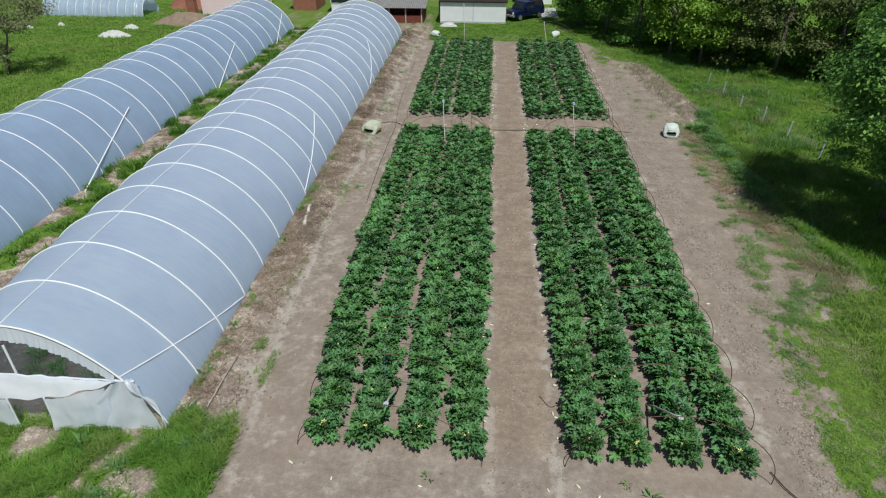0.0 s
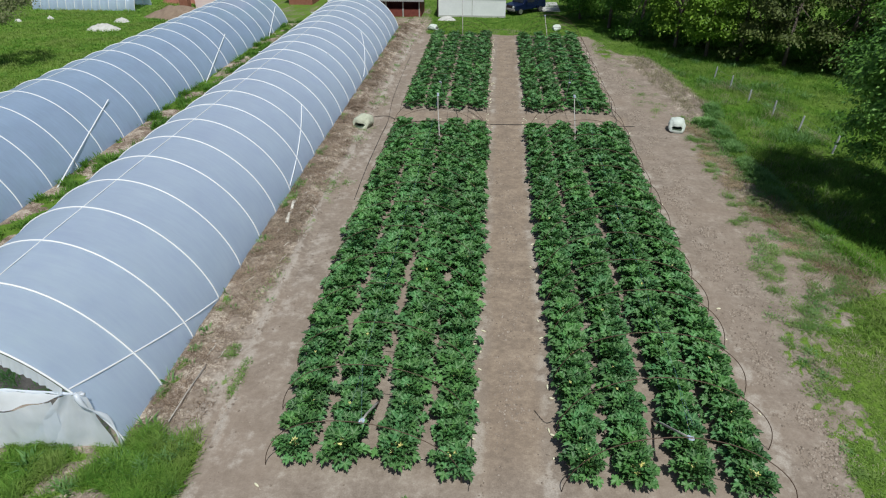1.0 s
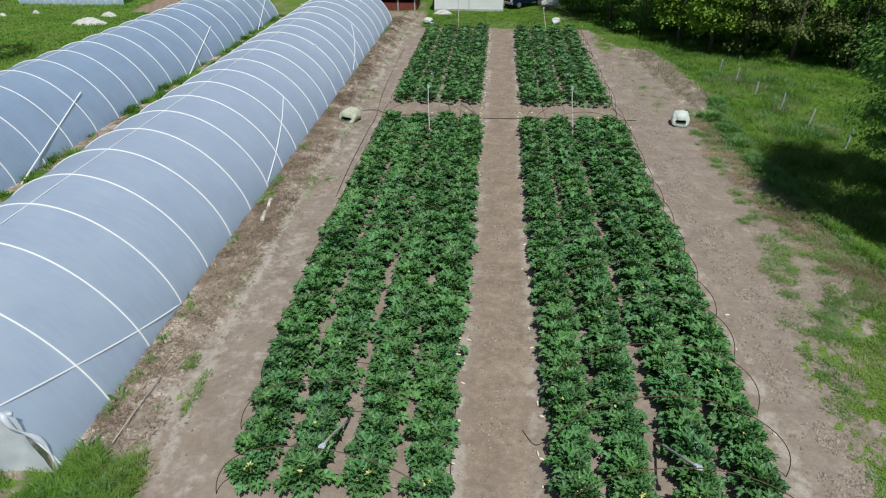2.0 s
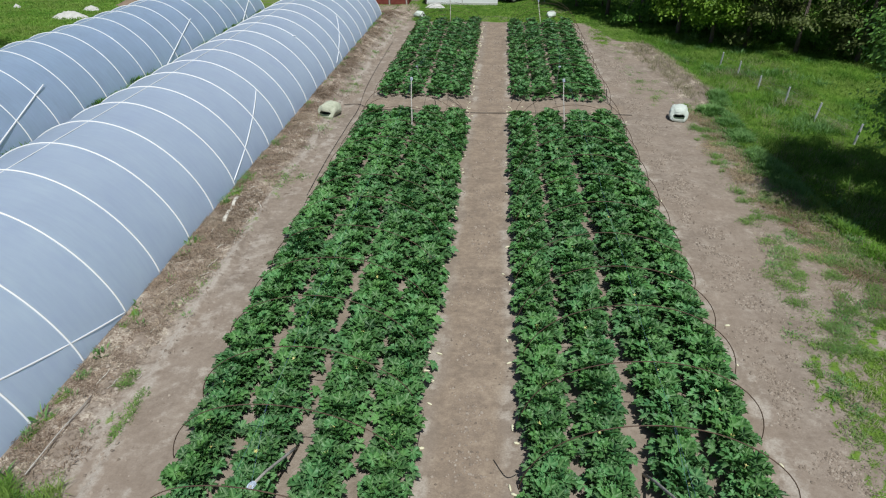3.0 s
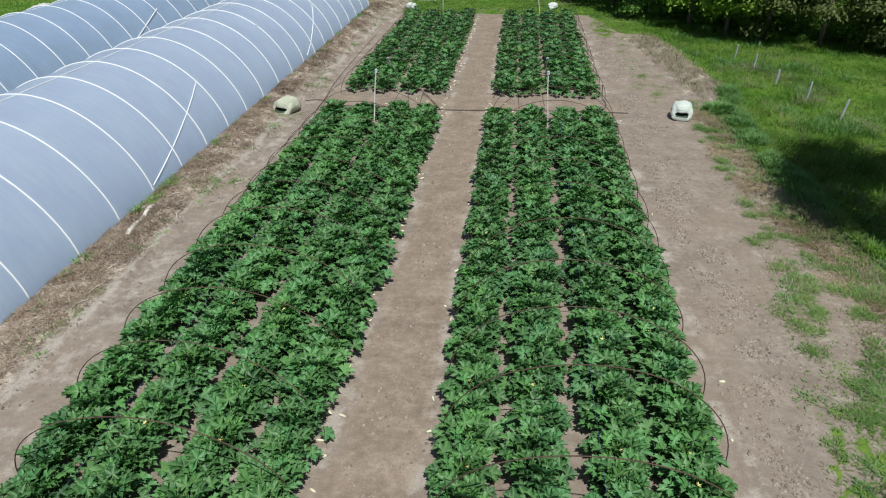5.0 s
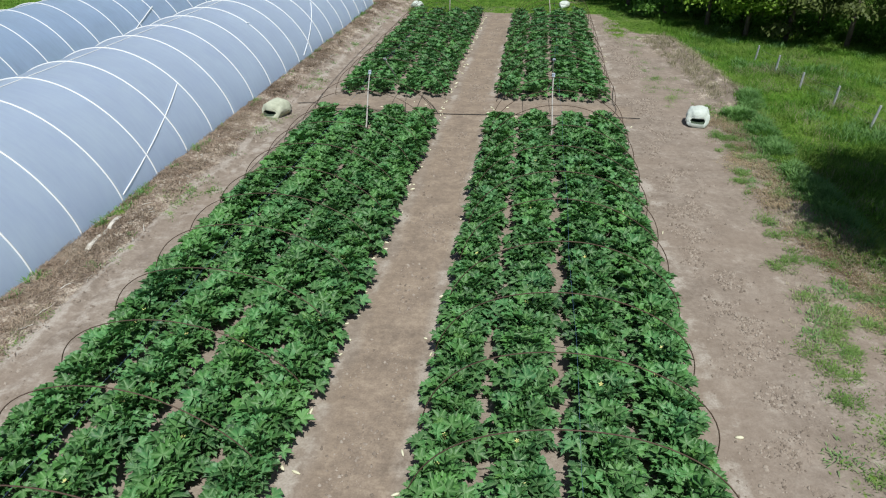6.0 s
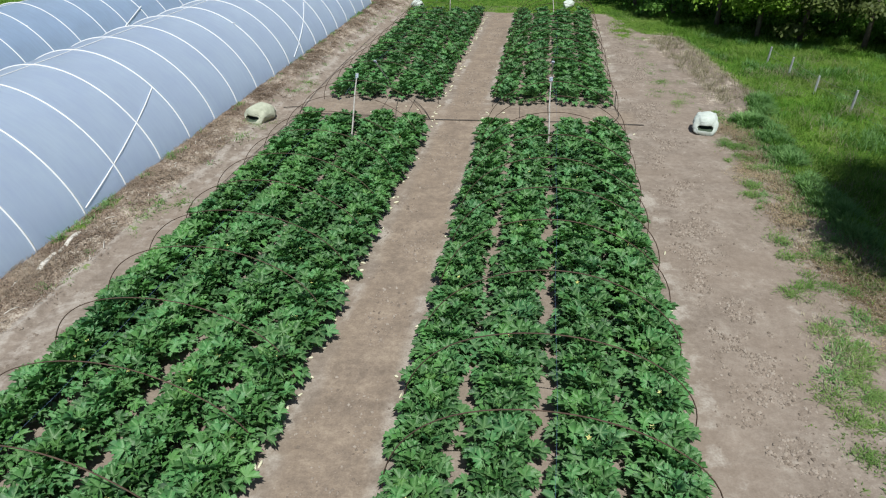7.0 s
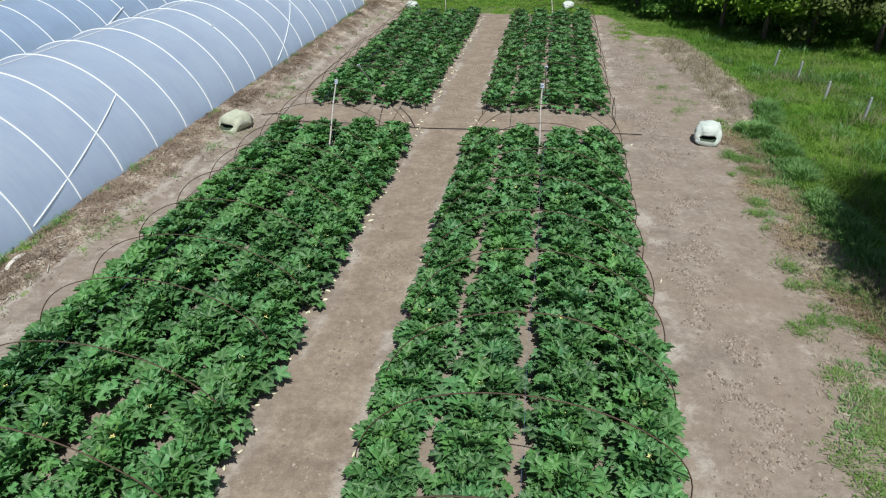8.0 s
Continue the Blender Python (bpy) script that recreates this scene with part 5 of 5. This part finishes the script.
def shed():
    base = empty("open_shed", (-9.6, 64.7, 0))
    tagged(base, "low open shed with a corrugated grey roof", "shed")
    part("back_wall", Geo().box(-2.6, 3.0, -0.1, 2.6, 3.1, 2.2), RED_PAINT, base)
    for x in (-2.6, 2.5):
        part("side_wall", Geo().box(x, 0.1, -0.1, x + 0.1, 3.0, 1.55), RED_PAINT, base)
    for x in (-2.5, -0.9, 0.8, 2.42):
        part("post", Geo().box(x - 0.06, -0.02, -0.1, x + 0.06, 0.09, 1.55), STAKE, base)
    for x0, x1 in ((-2.4, -1.0), (-0.8, 0.7), (0.9, 2.35)):
        part("board_panel", Geo().box(x0, 0.02, 0.0, x1, 0.06, 0.75), RED_PAINT, base)
    # near-black floor: the shade under the roof is put into its colour
    part("floor_slab", Geo().box(-2.5, 0.1, -0.08, 2.5, 3.0, 0.02), DARK, base)
    rows = [[(-2.9 + 5.8 * i / 116, -0.35 + 3.9 * s, 1.5 + 0.95 * s + 0.03 * math.sin(i * math.pi / 2)) for i in range(117)] for s in (0, 1)]
    roof = part("roof", Geo().grid(rows), ROOF, base)
    roof.modifiers.new("thick", "SOLIDIFY").thickness = 0.02


def wheel(parent, x, y, r=0.36):
    w = part("wheel", Geo().tube([(x, y - 0.11, r), (x, y + 0.11, r)], r * 0.62, 18), STEEL, parent)
    g = Geo()
    pts = [(x + (r - 0.09) * math.cos(2 * math.pi * k / 24), y, r + (r - 0.09) * math.sin(2 * math.pi * k / 24)) for k in range(25)]
    g.tube(pts, 0.09, 7)
    part("tyre", g, TYRE, w, smooth=True)


def car():
    """A dark blue off-road car, seen from the front quarter."""
    base = empty("parked_car", (3.3, 67.9, 0), 41)
    tagged(base, "dark blue off-road car parked beside the garage", "car")
    g = Geo()
    prof = [(-2.1, 0.45), (-2.12, 0.95), (-1.05, 1.05), (-0.6, 1.75), (1.75, 1.78), (2.05, 1.05), (2.1, 0.45)]
    left = [(x, -0.88 + 0.1 * max(0, z - 1.0), z) for x, z in prof]
    right = [(x, -p[1], z) for (x, z), p in zip(prof, left)]
    n = len(prof)
    g.add(left + right, [tuple(range(n)), tuple(reversed(range(n, 2 * n)))] + [(i, i + n, (i + 1) % n + n, (i + 1) % n) for i in range(n)])
    part("body", g, CAR_PAINT, base, bevel=0.06)
    glass = Geo().add([(-1.02, -0.75, 1.1), (-1.02, 0.75, 1.1), (-0.66, 0.7, 1.68), (-0.66, -0.7, 1.68)], [(0, 1, 2, 3)])
    ws = part("windscreen", glass, GLASS, base)
    ws.location = (-0.03, 0, 0.015)
    for s in (-1, 1):
        for x0, x1 in ((-0.72, 0.45),):
            part("side_window", Geo().add([(x0 + (0.12 if x0 < 0 else 0), s * 0.875, 1.12), (x1, s * 0.875, 1.12), (x1 - (0.1 if x1 > 1 else 0), s * 0.81, 1.65), (x0 + (0.3 if x0 < 0 else 0), s * 0.81, 1.65)], [(0, 1, 2, 3)]), GLASS, base)
        part("headlight", Geo().tube([(-2.1, s * 0.6, 0.8), (-2.17, s * 0.6, 0.8)], 0.13, 12), LAMP_LENS, base)
        part("mirror", Geo().box(-0.75, s * 1.0 - 0.09, 1.12, -0.65, s * 1.0 + 0.09, 1.3), CAR_PAINT, base, bevel=0.02)
        for x in (-1.35, 1.35):
            wheel(base, x, s * 0.8)
    part("soft_top", Geo().box(0.55, -0.84, 1.06, 1.72, 0.84, 1.83), TYRE, base, "black soft top", bevel=0.05)
    part("spare_wheel", Geo().tube([(2.08, 0, 0.95), (2.3, 0, 0.95)], 0.36, 16), TYRE, base)
    part("bumper", Geo().box(-2.28, -0.85, 0.45, -2.11, 0.85, 0.65), ROOF, base, bevel=0.03)
    part("grille", Geo().box(-2.15, -0.42, 0.7, -2.1, 0.42, 0.92), DARK, base)


def house(name, at, size, wall, label, turn=0):
    w, d, h = size
    base = empty(name, at, turn)
    tagged(base, label, "house")
    part("wall", Geo().box(-w / 2, 0, -0.1, w / 2, d, h), wall, base)
    rows = [[(-w / 2 - 0.3, -0.4, h - 0.02), (w / 2 + 0.3, -0.4, h - 0.02)], [(-w / 2 - 0.3, d / 2, h + d * 0.22), (w / 2 + 0.3, d / 2, h + d * 0.22)], [(-w / 2 - 0.3, d + 0.4, h - 0.02), (w / 2 + 0.3, d + 0.4, h - 0.02)]]
    r = part("roof", Geo().grid(rows), ROOF, base)
    r.modifiers.new("thick", "SOLIDIFY").thickness = 0.1
    for x in (-w / 4, w / 4):
        f = part("window", Geo().box(x - 0.55, -0.05, h - 1.6, x + 0.55, -0.003, h - 0.5), PLASTER, base)
        part("pane", Geo().box(x - 0.47, -0.07, h - 1.52, x + 0.47, -0.052, h - 0.58), GLASS, f)


def pillar():
    base = empty("brick_pillar", (-32.0, 66.6, 0))
    part("shaft", Geo().box(-0.45, -0.4, -0.1, 0.45, 0.4, 1.9), BRICK, base, bevel=0.02)
    part("cap", Geo().box(-0.52, -0.47, 1.904, 0.52, 0.47, 2.02), CONCRETE, base, bevel=0.02)
    tagged(base, "orange brick gate pillar beside a pink wall", "pillar")


pillar()
garage()
shed()
car()
house("pink_house", (-28.6, 67.4, 0), (5.4, 7, 3.4), PINK, "plain pink plastered house wall behind the tunnels")
house("brick_house", (-20.9, 70.6, 0), (2.6, 4, 3.2), BRICK, "red brick outbuilding behind the tunnels")
house("white_house", (-16.6, 69.5, 0), (2.0, 2.4, 2.6), PLASTER, "small white plastered hut behind the tunnels")
house("white_house", (5.0, 76.5, 0), (3.6, 5, 3.0), PLASTER, "white plastered house wall behind the car")
tagged(part("concrete_slab", Geo().box(4.8, 68.5, -0.1, 7.0, 74, 0.05), CONCRETE, None, bevel=0.02), "pale concrete slab beside the car", "slab", kind="structure")


def heap(name, at, w, d, h, material, label, seed):
    rows = []
    for i in range(19):
        v = i / 9 - 1
        row = []
        for j in range(25):
            u = j / 12 - 1
            f = max(0.0, 1 - (u * u + v * v) ** 0.9)
            row.append((u * w / 2, v * d / 2, -0.03 + h * f * (0.6 + 0.8 * float(fbm(u * 3 + seed, v * 3, 0.7, seed)))))
        rows.append(row)
    ob = part(name, Geo().grid(rows), material, None, smooth=True)
    ob.location = at
    tagged(ob, label, "heap")


heap("rubble_mound", (-35.4, 56.8, 0), 3.4, 1.8, 0.5, RUBBLE, "heap of white rubble in the meadow", 3)
heap("rubble_mound", (-4.35, 63.4, 0), 1.9, 0.9, 0.4, RUBBLE, "white plastic heap before the garage", 4)
heap("mound_of_earth", (-31.0, 63.0, 0), 7.5, 3.4, 1.0, EARTH, "brown heap of earth and rubble", 5)
heap("rubble_mound", (-35.6, 60.3, 0), 1.6, 1.2, 0.4, RUBBLE, "pile of white plastic sheet", 6)
heap("brick_pile", (-34.0, 72.0, 0), 6.0, 4.0, 2.4, BRICK, "stack of red bricks and timber", 7)
for k, (x, y) in enumerate(((-48.4, 60.2), (-45.7, 59.6), (-43.4, 61.1))):
    heap("rubble_mound", (x, y, 0), 0.8, 0.6, 0.28, RUBBLE, "small white stone lying in the grass", 10 + k)


def far_tunnel():
    """A low old tunnel of creased film at the meadow's end, its long side in view."""
    base = empty("old_polytunnel", (-42.7, 67.4, 0))
    tagged(base, "low old tunnel of creased blue-white film", "polytunnel")
    rows = []
    for i in range(61):
        x = -5.6 + 11.2 * i / 60
        r = 1.75 - 0.07 * abs(math.sin(i * math.pi / 5)) + 0.05 * math.sin(i * 2.3)
        rows.append([(x, -r * math.cos(math.pi * k / 20), max(-0.03, r * math.sin(math.pi * k / 20) + 0.06 * math.sin(k * 2.1 + i * 0.7) * math.sin(math.pi * k / 20))) for k in range(21)])
    part("film", Geo().grid(rows), FILM, base, smooth=True)
    hoop = Geo().tube([(0, -1.78 * math.cos(math.pi * k / 20), max(-0.03, 1.78 * math.sin(math.pi * k / 20))) for k in range(21)], 0.03, 6).mesh("hoop", PIPE, True)
    for i in range(13):
        h = part("hoop", hoop, PIPE, base)
        h.location = (-5.6 + 11.2 * i / 12, 0, 0)


far_tunnel()
